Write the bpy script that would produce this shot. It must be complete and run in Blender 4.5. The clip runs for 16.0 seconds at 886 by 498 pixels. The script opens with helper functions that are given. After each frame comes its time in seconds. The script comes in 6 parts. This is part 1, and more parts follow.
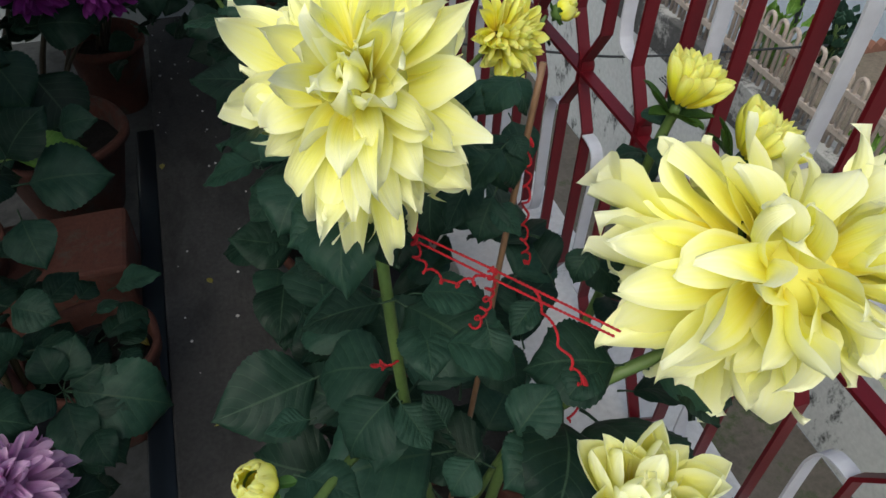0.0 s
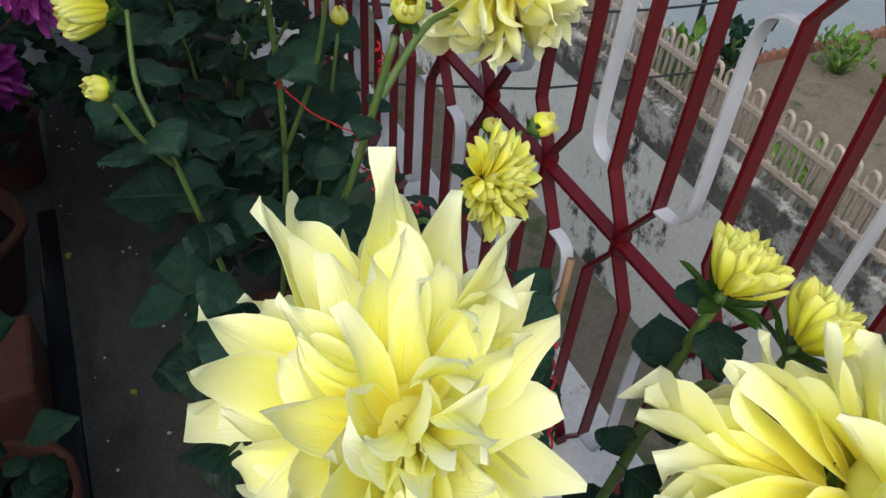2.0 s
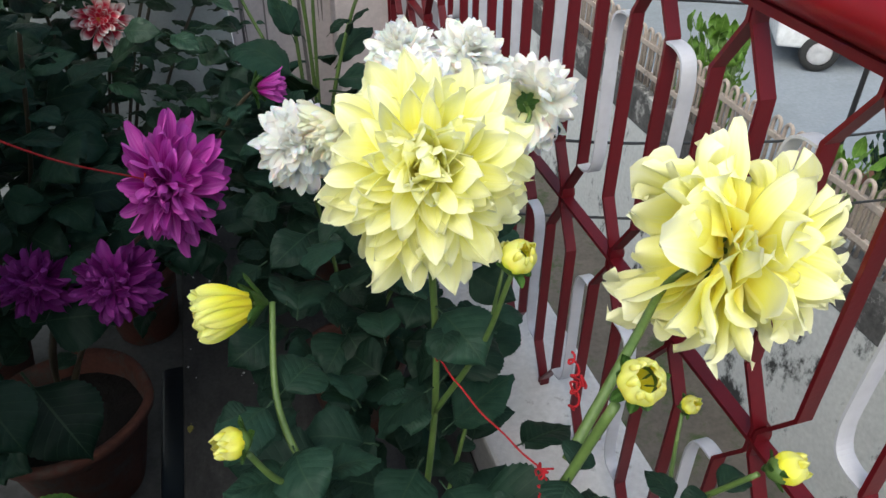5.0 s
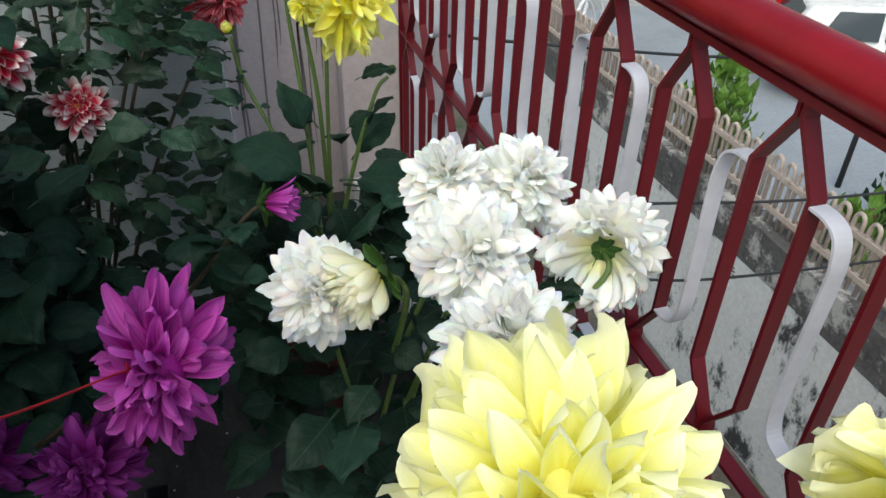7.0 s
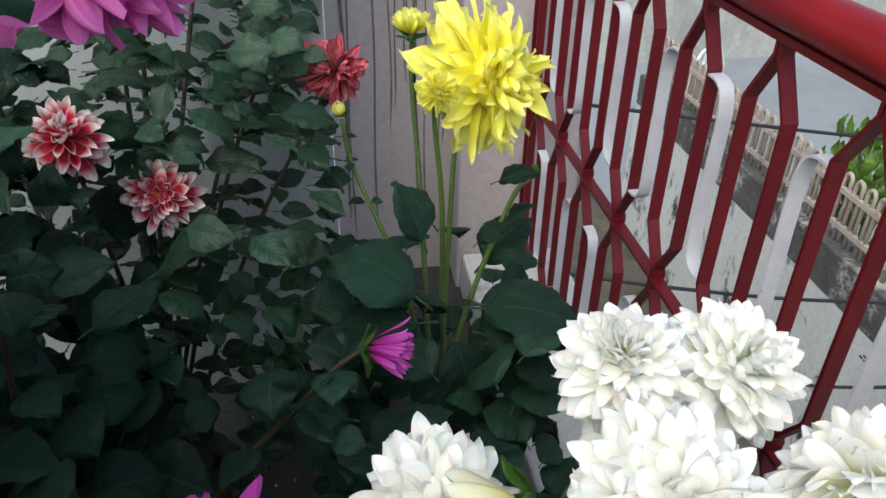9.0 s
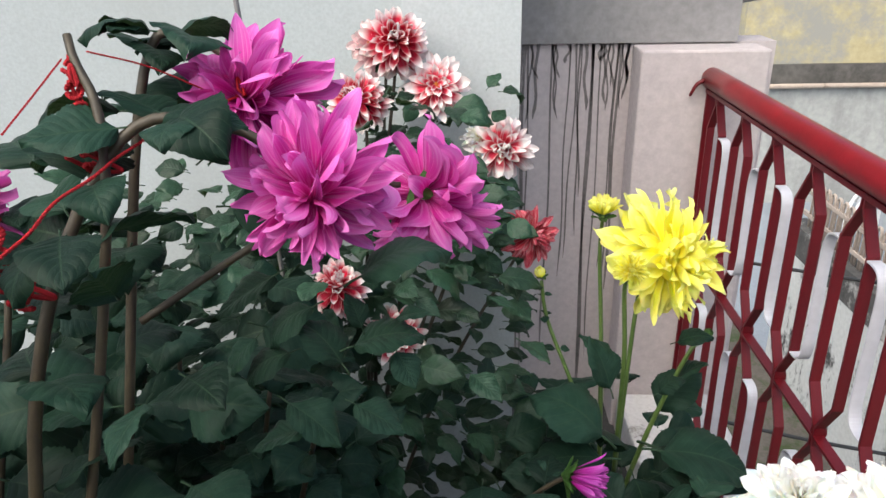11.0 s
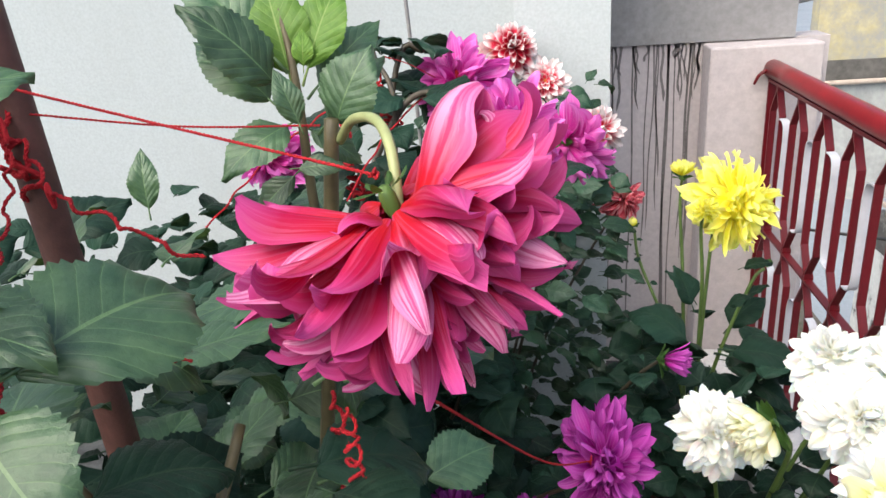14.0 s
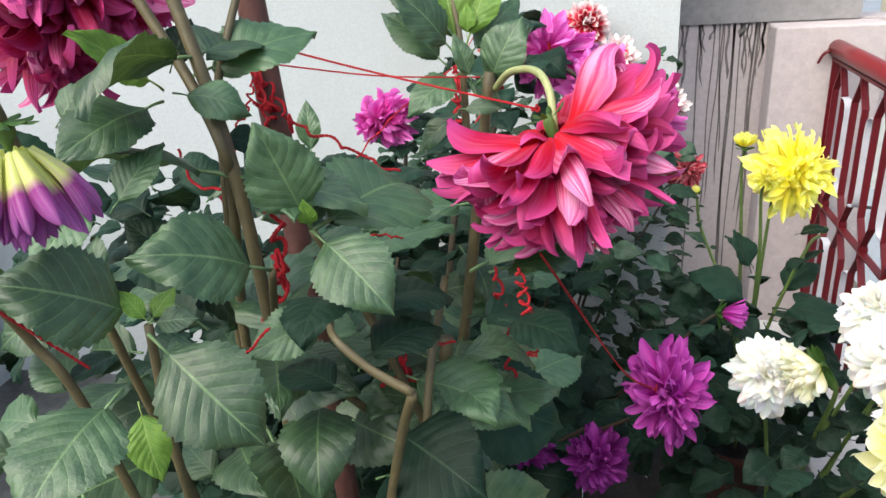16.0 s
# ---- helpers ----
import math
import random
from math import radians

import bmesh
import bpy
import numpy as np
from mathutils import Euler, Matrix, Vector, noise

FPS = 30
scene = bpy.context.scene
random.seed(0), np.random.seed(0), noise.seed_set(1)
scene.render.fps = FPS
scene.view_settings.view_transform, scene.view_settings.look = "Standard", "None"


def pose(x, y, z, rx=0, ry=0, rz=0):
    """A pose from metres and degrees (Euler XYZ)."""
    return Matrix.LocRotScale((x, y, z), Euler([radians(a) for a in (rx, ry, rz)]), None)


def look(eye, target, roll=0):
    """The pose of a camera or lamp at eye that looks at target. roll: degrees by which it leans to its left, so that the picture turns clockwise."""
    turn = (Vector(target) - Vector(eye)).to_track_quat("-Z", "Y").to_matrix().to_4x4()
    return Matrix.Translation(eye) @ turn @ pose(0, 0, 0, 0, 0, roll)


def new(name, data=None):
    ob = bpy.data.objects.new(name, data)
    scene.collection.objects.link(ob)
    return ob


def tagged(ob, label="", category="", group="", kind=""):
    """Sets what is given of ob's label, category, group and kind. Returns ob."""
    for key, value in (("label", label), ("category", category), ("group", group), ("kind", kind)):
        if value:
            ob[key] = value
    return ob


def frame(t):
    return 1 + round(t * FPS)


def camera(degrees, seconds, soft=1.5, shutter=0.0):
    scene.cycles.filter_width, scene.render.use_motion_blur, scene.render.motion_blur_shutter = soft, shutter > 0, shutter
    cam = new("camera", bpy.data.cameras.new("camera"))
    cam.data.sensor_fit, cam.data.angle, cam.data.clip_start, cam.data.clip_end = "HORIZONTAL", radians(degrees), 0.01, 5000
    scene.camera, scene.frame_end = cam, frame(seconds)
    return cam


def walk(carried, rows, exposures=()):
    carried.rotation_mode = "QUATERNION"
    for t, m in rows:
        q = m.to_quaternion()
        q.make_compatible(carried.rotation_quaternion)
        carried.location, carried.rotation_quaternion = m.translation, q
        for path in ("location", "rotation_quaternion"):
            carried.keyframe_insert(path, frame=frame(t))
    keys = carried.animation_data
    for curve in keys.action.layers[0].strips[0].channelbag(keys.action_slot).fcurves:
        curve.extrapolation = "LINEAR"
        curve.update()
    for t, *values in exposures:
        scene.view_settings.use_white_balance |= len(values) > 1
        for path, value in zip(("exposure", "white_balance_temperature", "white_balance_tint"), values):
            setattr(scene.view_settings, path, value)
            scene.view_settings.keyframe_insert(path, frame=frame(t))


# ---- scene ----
cam = camera(62.0, 16.0)
PATH = [
    (0, (-0.036, -0.112, 1.496), (0.443, 1.249, 0.11), 2.4),
    (0.5, (-0.053, -0.027, 1.501), (0.485, 1.297, 0.103), 3.4),
    (1, (-0.058, 0.036, 1.51), (0.517, 1.353, 0.119), 4.4),
    (1.5, (-0.047, 0.103, 1.517), (0.589, 1.408, 0.141), 4.7),
    (2, (-0.031, 0.142, 1.533), (0.661, 1.44, 0.178), 4.8),
    (2.5, (-0.029, 0.215, 1.558), (0.599, 1.599, 0.259), 2.3),
    (3, (-0.011, 0.3, 1.577), (0.517, 1.754, 0.309), 0.4),
    (3.5, (0.018, 0.34, 1.591), (0.484, 1.854, 0.37), -0.1),
    (4, (0.029, 0.38, 1.606), (0.423, 1.943, 0.423), -1.3),
    (4.2, (0.032, 0.396, 1.603), (0.41, 1.97, 0.429), -1.1),
    (6.3, (-0.033, 0.722, 1.651), (0.593, 2.17, 0.421), 3.6),
    (6.5, (-0.026, 0.754, 1.654), (0.594, 2.226, 0.451), 4.0),
    (7, (0.008, 0.872, 1.653), (0.504, 2.422, 0.491), 1.5),
    (7.5, (0.018, 0.994, 1.62), (0.454, 2.598, 0.508), 1.4),
    (8, (0.034, 1.11, 1.6), (0.434, 2.695, 0.448), 1.8),
    (8.5, (0.021, 1.187, 1.591), (0.336, 2.806, 0.46), 1.4),
    (9, (0.018, 1.257, 1.617), (0.286, 2.913, 0.529), 0.9),
    (9.5, (-0.011, 1.259, 1.654), (0.214, 2.986, 0.671), -0.0),
    (10, (-0.072, 1.239, 1.72), (-0.038, 3.018, 0.806), -2.2),
    (10.2, (-0.086, 1.217, 1.74), (-0.087, 3.012, 0.857), -1.9),
    (12.3, (-0.194, 0.749, 1.839), (-0.322, 2.601, 1.097), -1.7),
    (12.5, (-0.201, 0.732, 1.831), (-0.342, 2.585, 1.09), -1.8),
    (13, (-0.218, 0.661, 1.837), (-0.392, 2.511, 1.096), -2.3),
    (13.5, (-0.235, 0.595, 1.841), (-0.469, 2.442, 1.111), -3.9),
    (14, (-0.246, 0.517, 1.859), (-0.497, 2.352, 1.105), -4.4),
    (14.5, (-0.259, 0.446, 1.876), (-0.572, 2.279, 1.139), -5.5),
    (15, (-0.269, 0.395, 1.884), (-0.571, 2.22, 1.125), -3.9),
    (15.5, (-0.282, 0.337, 1.888), (-0.616, 2.161, 1.138), -4.5),
    (16, (-0.305, 0.301, 1.883), (-0.680, 2.094, 1.087), -4.2),
]
EXPOSURES = [(0, 0.28, 6150, 1), (1, 0.36, 6150, 1), (2, 0.36, 6150, 1), (3, 0.42, 6150, 1), (4, 0.78, 6150, 2), (6.5, 0.62, 6150, 1), (9, 0.72, 6150, 2), (10, 0.90, 6400, 4), (12.3, 1.18, 6400, 5), (16, 1.31, 6400, 5)]
walk(cam, [(t, look(eye, target, roll)) for t, eye, target, roll in PATH], EXPOSURES)

# ---- light ----
SUN_ELEV, SUN_ROT = radians(52), radians(215)
world = bpy.data.worlds.new("sky")
scene.world = world
world.use_nodes = True
wn = world.node_tree.nodes
sky = wn.new("ShaderNodeTexSky")
sky.sky_type, sky.sun_disc = "NISHITA", False
sky.sun_elevation, sky.sun_rotation, sky.dust_density, sky.air_density = SUN_ELEV, SUN_ROT, 6.0, 1.0
wn["Background"].inputs[1].default_value = 0.13
world.node_tree.links.new(sky.outputs[0], wn["Background"].inputs[0])
sun = new("sun", bpy.data.lights.new("sun", "SUN"))
sun.data.energy, sun.data.angle, sun.data.color = 1.0, radians(75), (1.0, 0.98, 0.95)
sun.matrix_world = look((0, 0, 0), (-math.sin(SUN_ROT) * math.cos(SUN_ELEV), -math.cos(SUN_ROT) * math.cos(SUN_ELEV), -math.sin(SUN_ELEV)))


# ---- materials ----
def nodes_of(name):
    m = bpy.data.materials.new(name)
    m.use_nodes = True
    nt = m.node_tree
    return m, nt, nt.nodes["Principled BSDF"]


def link(nt, a, b):
    nt.links.new(a, b)


def noise_node(nt, scale, detail=6, rough=0.6, coord="Object", stretch=None):
    tc = nt.nodes.new("ShaderNodeTexCoord")
    n = nt.nodes.new("ShaderNodeTexNoise")
    n.inputs["Scale"].default_value, n.inputs["Detail"].default_value, n.inputs["Roughness"].default_value = scale, detail, rough
    src = tc.outputs[coord]
    if stretch:
        mp = nt.nodes.new("ShaderNodeMapping")
        mp.inputs["Scale"].default_value = stretch
        link(nt, src, mp.inputs["Vector"])
        src = mp.outputs[0]
    link(nt, src, n.inputs["Vector"])
    return n.outputs["Fac"]


def ramp(nt, fac, stops):
    r = nt.nodes.new("ShaderNodeValToRGB")
    while len(r.color_ramp.elements) < len(stops):
        r.color_ramp.elements.new(0.5)
    for e, (p, c) in zip(r.color_ramp.elements, stops):
        e.position = p
        e.color = (*c, 1) if len(c) == 3 else c
    link(nt, fac, r.inputs["Fac"])
    return r.outputs["Color"]


def mix(nt, fac, a, b, blend="MIX"):
    m = nt.nodes.new("ShaderNodeMix")
    m.data_type, m.blend_type = "RGBA", blend
    for sock, v in ((m.inputs[0], fac), (m.inputs[6], a), (m.inputs[7], b)):
        if isinstance(v, (int, float)):
            sock.default_value = v
        elif isinstance(v, tuple):
            sock.default_value = (*v, 1)
        else:
            link(nt, v, sock)
    return m.outputs[2]


def bump(nt, bsdf, height, strength, distance=0.01):
    b = nt.nodes.new("ShaderNodeBump")
    b.inputs["Strength"].default_value, b.inputs["Distance"].default_value = strength, distance
    link(nt, height, b.inputs["Height"])
    link(nt, b.outputs[0], bsdf.inputs["Normal"])


def rough_surface(name, c1, c2, scale=3.0, grain=60.0, rough=0.8, bumpy=0.3, dirt=None, dirt_scale=2.0, dirt_at=(0.55, 0.7), stretch=None, coord="Object", spec=0.5):
    """A mottled surface: two tones at one scale, grain relief at another, and stains of a colour of their own."""
    m, nt, p = nodes_of(name)
    col = ramp(nt, noise_node(nt, scale, 8, 0.65, coord), [(0.3, c1), (0.7, c2)])
    g = noise_node(nt, grain, 5, 0.6, coord)
    col = mix(nt, 0.35, col, ramp(nt, g, [(0.3, tuple(0.75 * c for c in c1)), (0.7, tuple(min(1, 1.15 * c) for c in c2))]))
    if dirt:
        d = noise_node(nt, dirt_scale, 10, 0.75, coord, stretch)
        f = ramp(nt, d, [(dirt_at[0], (0, 0, 0)), (dirt_at[1], (1, 1, 1))])
        col = mix(nt, f, col, dirt)
    link(nt, col, p.inputs["Base Color"])
    p.inputs["Roughness"].default_value = rough
    p.inputs["Specular IOR Level"].default_value = spec
    bump(nt, p, g, bumpy, 0.004)
    return m


def paint(name, c, rough=0.35, chips=None, amount=0.64):
    m, nt, p = nodes_of(name)
    n = noise_node(nt, 9, 6, 0.6)
    col = ramp(nt, n, [(0.3, tuple(0.8 * v for v in c)), (0.7, tuple(min(1, 1.12 * v) for v in c))])
    if chips:
        f = ramp(nt, noise_node(nt, 38, 8, 0.7), [(amount, (0, 0, 0)), (amount + 0.03, (1, 1, 1))])
        col = mix(nt, f, col, chips)
    link(nt, col, p.inputs["Base Color"])
    p.inputs["Roughness"].default_value = rough
    bump(nt, p, noise_node(nt, 120, 3, 0.5), 0.12, 0.002)
    return m


def petal_material(name, deep, mid, tip, streak=None, streak_amount=0.0, see_through=0.5, stops=(0.0, 0.45, 0.95), rim=0.0, gamma=1.5, some=None, soft=0.0):
    """A petal: pigment from base to tip along V, fine lengthwise streaks across U, light passing through."""
    m, nt, p = nodes_of(name)
    uv = nt.nodes.new("ShaderNodeUVMap")
    sep = nt.nodes.new("ShaderNodeSeparateXYZ")
    link(nt, uv.outputs[0], sep.inputs[0])
    col = ramp(nt, sep.outputs["Y"], list(zip(stops, (deep, mid, tip))))
    mp = nt.nodes.new("ShaderNodeMapping")
    mp.inputs["Scale"].default_value = (9, 0.7, 1)
    link(nt, uv.outputs[0], mp.inputs["Vector"])
    geo = nt.nodes.new("ShaderNodeNewGeometry")
    add = nt.nodes.new("ShaderNodeVectorMath")
    add.operation = "ADD"
    cmb = nt.nodes.new("ShaderNodeCombineXYZ")
    mul = nt.nodes.new("ShaderNodeMath")
    mul.operation = "MULTIPLY"
    mul.inputs[1].default_value = 40
    link(nt, geo.outputs["Random Per Island"], mul.inputs[0])
    link(nt, mul.outputs[0], cmb.inputs["Z"])
    link(nt, mp.outputs[0], add.inputs[0])
    link(nt, cmb.outputs[0], add.inputs[1])
    n = nt.nodes.new("ShaderNodeTexNoise")
    n.inputs["Scale"].default_value, n.inputs["Detail"].default_value = 1.6, 5
    link(nt, add.outputs[0], n.inputs["Vector"])
    if streak:
        f = ramp(nt, n.outputs["Fac"], [(0.48, (0, 0, 0)), (0.6, (streak_amount,) * 3)])
        col = mix(nt, f, col, streak)
        if some:
            pale = mix(nt, ramp(nt, n.outputs["Fac"], [(0.40, (0, 0, 0)), (0.58, (1, 1, 1))]), some[0], some[1])
            col = mix(nt, ramp(nt, geo.outputs["Random Per Island"], [(0.66, (0, 0, 0)), (0.84, (0.75, 0.75, 0.75))]), col, mix(nt, ramp(nt, sep.outputs["Y"], [(0.30, (0, 0, 0)), (0.75, (1, 1, 1))]), col, pale))
    else:
        col = mix(nt, 0.18, col, ramp(nt, n.outputs["Fac"], [(0.35, mid), (0.65, tip)]))
    if rim:
        off = nt.nodes.new("ShaderNodeMath")
        off.operation = "SUBTRACT"
        off.inputs[1].default_value = 0.5
        link(nt, sep.outputs["X"], off.inputs[0])
        mag = nt.nodes.new("ShaderNodeMath")
        mag.operation = "ABSOLUTE"
        link(nt, off.outputs[0], mag.inputs[0])
        col = mix(nt, ramp(nt, mag.outputs[0], [(0.35, (0, 0, 0)), (0.45, (rim, rim, rim))]), col, tip)
    hsv = nt.nodes.new("ShaderNodeHueSaturation")
    mr = nt.nodes.new("ShaderNodeMapRange")
    mr.inputs["To Min"].default_value, mr.inputs["To Max"].default_value = 0.88, 1.06
    link(nt, geo.outputs["Random Per Island"], mr.inputs["Value"])
    link(nt, mr.outputs[0], hsv.inputs["Value"])
    link(nt, col, hsv.inputs["Color"])
    col = hsv.outputs[0]
    link(nt, col, p.inputs["Base Color"])
    p.inputs["Roughness"].default_value = 0.55
    p.inputs["Specular IOR Level"].default_value = 0.3
    p.inputs["Subsurface Weight"].default_value = soft
    p.inputs["Subsurface Radius"].default_value = (1.0, 0.8, 0.6)
    p.inputs["Subsurface Scale"].default_value = 0.012
    bump(nt, p, n.outputs["Fac"], 0.5, 0.002)
    tr = nt.nodes.new("ShaderNodeBsdfTranslucent")
    deeper = nt.nodes.new("ShaderNodeGamma")
    deeper.inputs["Gamma"].default_value = gamma
    link(nt, col, deeper.inputs["Color"])
    link(nt, deeper.outputs[0], tr.inputs["Color"])
    ms = nt.nodes.new("ShaderNodeMixShader")
    ms.inputs[0].default_value = see_through
    link(nt, p.outputs[0], ms.inputs[1])
    link(nt, tr.outputs[0], ms.inputs[2])
    link(nt, ms.outputs[0], nt.nodes["Material Output"].inputs["Surface"])
    return m


def leaf_material(name, dark, light, vein, gloss=0.45, vary=0.35, shine=0.26, veins=0.22, glow=0.5):
    """A leaf blade: midrib and side veins drawn from the UVs, mottling, tone by object."""
    m, nt, p = nodes_of(name)
    uv = nt.nodes.new("ShaderNodeUVMap")
    sep = nt.nodes.new("ShaderNodeSeparateXYZ")
    link(nt, uv.outputs[0], sep.inputs[0])

    def math_node(op, a, b=None):
        k = nt.nodes.new("ShaderNodeMath")
        k.operation = op
        for i, v in enumerate((a, b)):
            if v is None:
                continue
            if isinstance(v, (int, float)):
                k.inputs[i].default_value = v
            else:
                link(nt, v, k.inputs[i])
        return k.outputs[0]

    u = math_node("ABSOLUTE", math_node("SUBTRACT", sep.outputs["X"], 0.5))
    rib = math_node("LESS_THAN", u, 0.014)
    phase = math_node("SUBTRACT", math_node("MULTIPLY", sep.outputs["Y"], 9.0), math_node("MULTIPLY", u, 5.0))
    fr = math_node("ABSOLUTE", math_node("SUBTRACT", math_node("FRACT", phase), 0.5))
    side = math_node("SUBTRACT", 1.0, math_node("MULTIPLY", fr, 14.0))
    side = math_node("MAXIMUM", side, 0.0)
    oi = nt.nodes.new("ShaderNodeObjectInfo")
    n = noise_node(nt, 7, 6, 0.65)
    col = ramp(nt, n, [(0.3, dark), (0.7, light)])
    hsv = nt.nodes.new("ShaderNodeHueSaturation")
    mr = nt.nodes.new("ShaderNodeMapRange")
    mr.inputs["To Min"].default_value, mr.inputs["To Max"].default_value = 1 - vary, 1 + vary
    link(nt, oi.outputs["Random"], mr.inputs["Value"])
    link(nt, mr.outputs[0], hsv.inputs["Value"])
    link(nt, col, hsv.inputs["Color"])
    col = mix(nt, math_node("MULTIPLY", side, veins), hsv.outputs[0], vein)
    col = mix(nt, math_node("MULTIPLY", rib, 0.75), col, vein)
    link(nt, col, p.inputs["Base Color"])
    p.inputs["Roughness"].default_value = gloss
    p.inputs["Specular IOR Level"].default_value = shine
    pillow = math_node("POWER", math_node("MULTIPLY", fr, 2.0), 0.6)
    fold = math_node("MINIMUM", math_node("MULTIPLY", u, 12.0), 1.0)
    crinkle = noise_node(nt, 26, 4, 0.7)
    height = math_node("ADD", math_node("MULTIPLY", crinkle, 1.3), math_node("MULTIPLY", pillow, fold))
    bump(nt, p, height, 0.38, 0.0014)
    tr = nt.nodes.new("ShaderNodeBsdfTranslucent")
    link(nt, mix(nt, glow, col, (0.25, 0.4, 0.05)), tr.inputs["Color"])
    ms = nt.nodes.new("ShaderNodeMixShader")
    ms.inputs[0].default_value = 0.16
    link(nt, p.outputs[0], ms.inputs[1])
    link(nt, tr.outputs[0], ms.inputs[2])
    link(nt, ms.outputs[0], nt.nodes["Material Output"].inputs["Surface"])
    return m


M = {}
M["yellow"] = petal_material("pale_yellow_petal", (0.96, 0.84, 0.01), (0.988, 0.970, 0.23), (0.992, 0.994, 0.74), see_through=0.38, stops=(0.20, 0.54, 0.97), rim=0.35, gamma=1.0)
M["bright_yellow"] = petal_material("bright_yellow_petal", (0.94, 0.74, 0.004), (0.97, 0.90, 0.04), (0.98, 0.96, 0.32), see_through=0.28, stops=(0.1, 0.5, 0.95), rim=0.4, gamma=1.15, soft=0.7)
M["white"] = petal_material("white_petal", (0.97, 0.92, 0.40), (0.992, 0.988, 0.87), (0.994, 0.993, 0.96), see_through=0.25, stops=(0.10, 0.42, 0.85), gamma=1.0, soft=0.9)
M["cream"] = petal_material("cream_petal", (0.90, 0.82, 0.16), (0.96, 0.94, 0.62), (0.98, 0.975, 0.86), see_through=0.45, gamma=1.1, soft=0.8)
M["purple"] = petal_material("purple_petal", (0.34, 0.004, 0.19), (0.50, 0.014, 0.38), (0.63, 0.105, 0.57), (0.72, 0.26, 0.67), 0.35, see_through=0.38, rim=0.35)
# purple petal again, darkened to hold the shade on the lower heads
M["shaded_purple"] = petal_material("shaded_purple_petal", (0.18, 0.005, 0.11), (0.33, 0.018, 0.30), (0.46, 0.08, 0.46))
M["magenta"] = petal_material("magenta_petal", (0.54, 0.004, 0.22), (0.68, 0.032, 0.40), (0.84, 0.23, 0.68), (0.86, 0.40, 0.76), 0.4, see_through=0.42, rim=0.3)
M["pink"] = petal_material("crimson_pink_petal", (0.54, 0.002, 0.016), (0.47, 0.003, 0.064), (0.62, 0.075, 0.32), (0.70, 0.24, 0.44), 0.18, see_through=0.30, stops=(0.22, 0.66, 1.0), rim=0.4, some=((0.48, 0.055, 0.20), (0.74, 0.36, 0.56)))
M["bud_purple"] = petal_material("purple_bud_petal", (0.78, 0.84, 0.30), (0.40, 0.06, 0.32), (0.50, 0.15, 0.50), (0.60, 0.35, 0.6), 0.3, stops=(0.42, 0.56, 0.95))
M["red_white"] = petal_material("red_white_petal", (0.48, 0.004, 0.02), (0.66, 0.010, 0.06), (0.96, 0.90, 0.89), (0.88, 0.55, 0.62), 0.10, see_through=0.2, stops=(0.1, 0.62, 0.86), rim=0.4)
M["white_red"] = petal_material("white_tipped_red_petal", (0.62, 0.006, 0.03), (0.74, 0.03, 0.09), (0.97, 0.92, 0.91), (0.92, 0.70, 0.74), 0.15, see_through=0.2, stops=(0.12, 0.50, 0.74), rim=0.55)
M["dark_red_white"] = petal_material("dark_red_petal", (0.22, 0.004, 0.012), (0.50, 0.008, 0.03), (0.66, 0.06, 0.12), (0.92, 0.72, 0.74), 0.6, see_through=0.16, rim=0.4)
M["pale_pink"] = petal_material("pale_pink_petal", (0.55, 0.10, 0.16), (0.78, 0.45, 0.50), (0.86, 0.76, 0.75))
M["lilac"] = petal_material("lilac_petal", (0.45, 0.15, 0.40), (0.62, 0.34, 0.60), (0.72, 0.52, 0.72))
M["withered"] = petal_material("withered_petal", (0.28, 0.17, 0.06), (0.42, 0.30, 0.14), (0.70, 0.64, 0.50))
M["disc"] = rough_surface("orange_disc", (0.40, 0.10, 0.02), (0.62, 0.24, 0.04), 40, 400, 0.9, 0.8)
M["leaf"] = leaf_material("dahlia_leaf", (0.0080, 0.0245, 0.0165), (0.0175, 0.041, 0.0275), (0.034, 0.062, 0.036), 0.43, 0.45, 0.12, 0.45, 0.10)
M["leaf_light"] = leaf_material("young_leaf", (0.055, 0.13, 0.016), (0.12, 0.225, 0.032), (0.22, 0.31, 0.09), 0.48, 0.3, 0.3, 0.4)
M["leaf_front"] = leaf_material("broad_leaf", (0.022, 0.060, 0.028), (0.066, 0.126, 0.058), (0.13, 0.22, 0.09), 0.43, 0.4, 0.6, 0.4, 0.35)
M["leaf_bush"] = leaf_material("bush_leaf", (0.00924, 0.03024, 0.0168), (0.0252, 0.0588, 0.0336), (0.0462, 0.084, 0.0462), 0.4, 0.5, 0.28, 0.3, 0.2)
M["leaf_dead"] = leaf_material("yellowed_leaf", (0.24, 0.20, 0.04), (0.36, 0.31, 0.07), (0.33, 0.31, 0.10))
M["sepal"] = leaf_material("sepal", (0.021, 0.0546, 0.01008), (0.042, 0.1008, 0.021), (0.1008, 0.168, 0.042))
M["stem"] = rough_surface("green_stem", (0.0588, 0.1092, 0.0252), (0.1092, 0.168, 0.042), 14, 90, 0.5, 0.2)
M["stem_dark"] = rough_surface("dark_stem", (0.0294, 0.021, 0.01512), (0.0588, 0.0462, 0.0252), 14, 90, 0.55, 0.2)
M["stem_brown"] = rough_surface("brown_stem", (0.058, 0.048, 0.021), (0.112, 0.090, 0.042), 14, 90, 0.55, 0.25)
M["wool"] = rough_surface("red_wool", (0.3528, 0.00336, 0.01008), (0.504, 0.0084, 0.021), 60, 700, 0.9, 0.8)
M["rail"] = paint("maroon_enamel", (0.100, 0.0045, 0.0085), 0.38)
M["rail_tube"] = paint("red_enamel", (0.185, 0.0055, 0.010), 0.28)
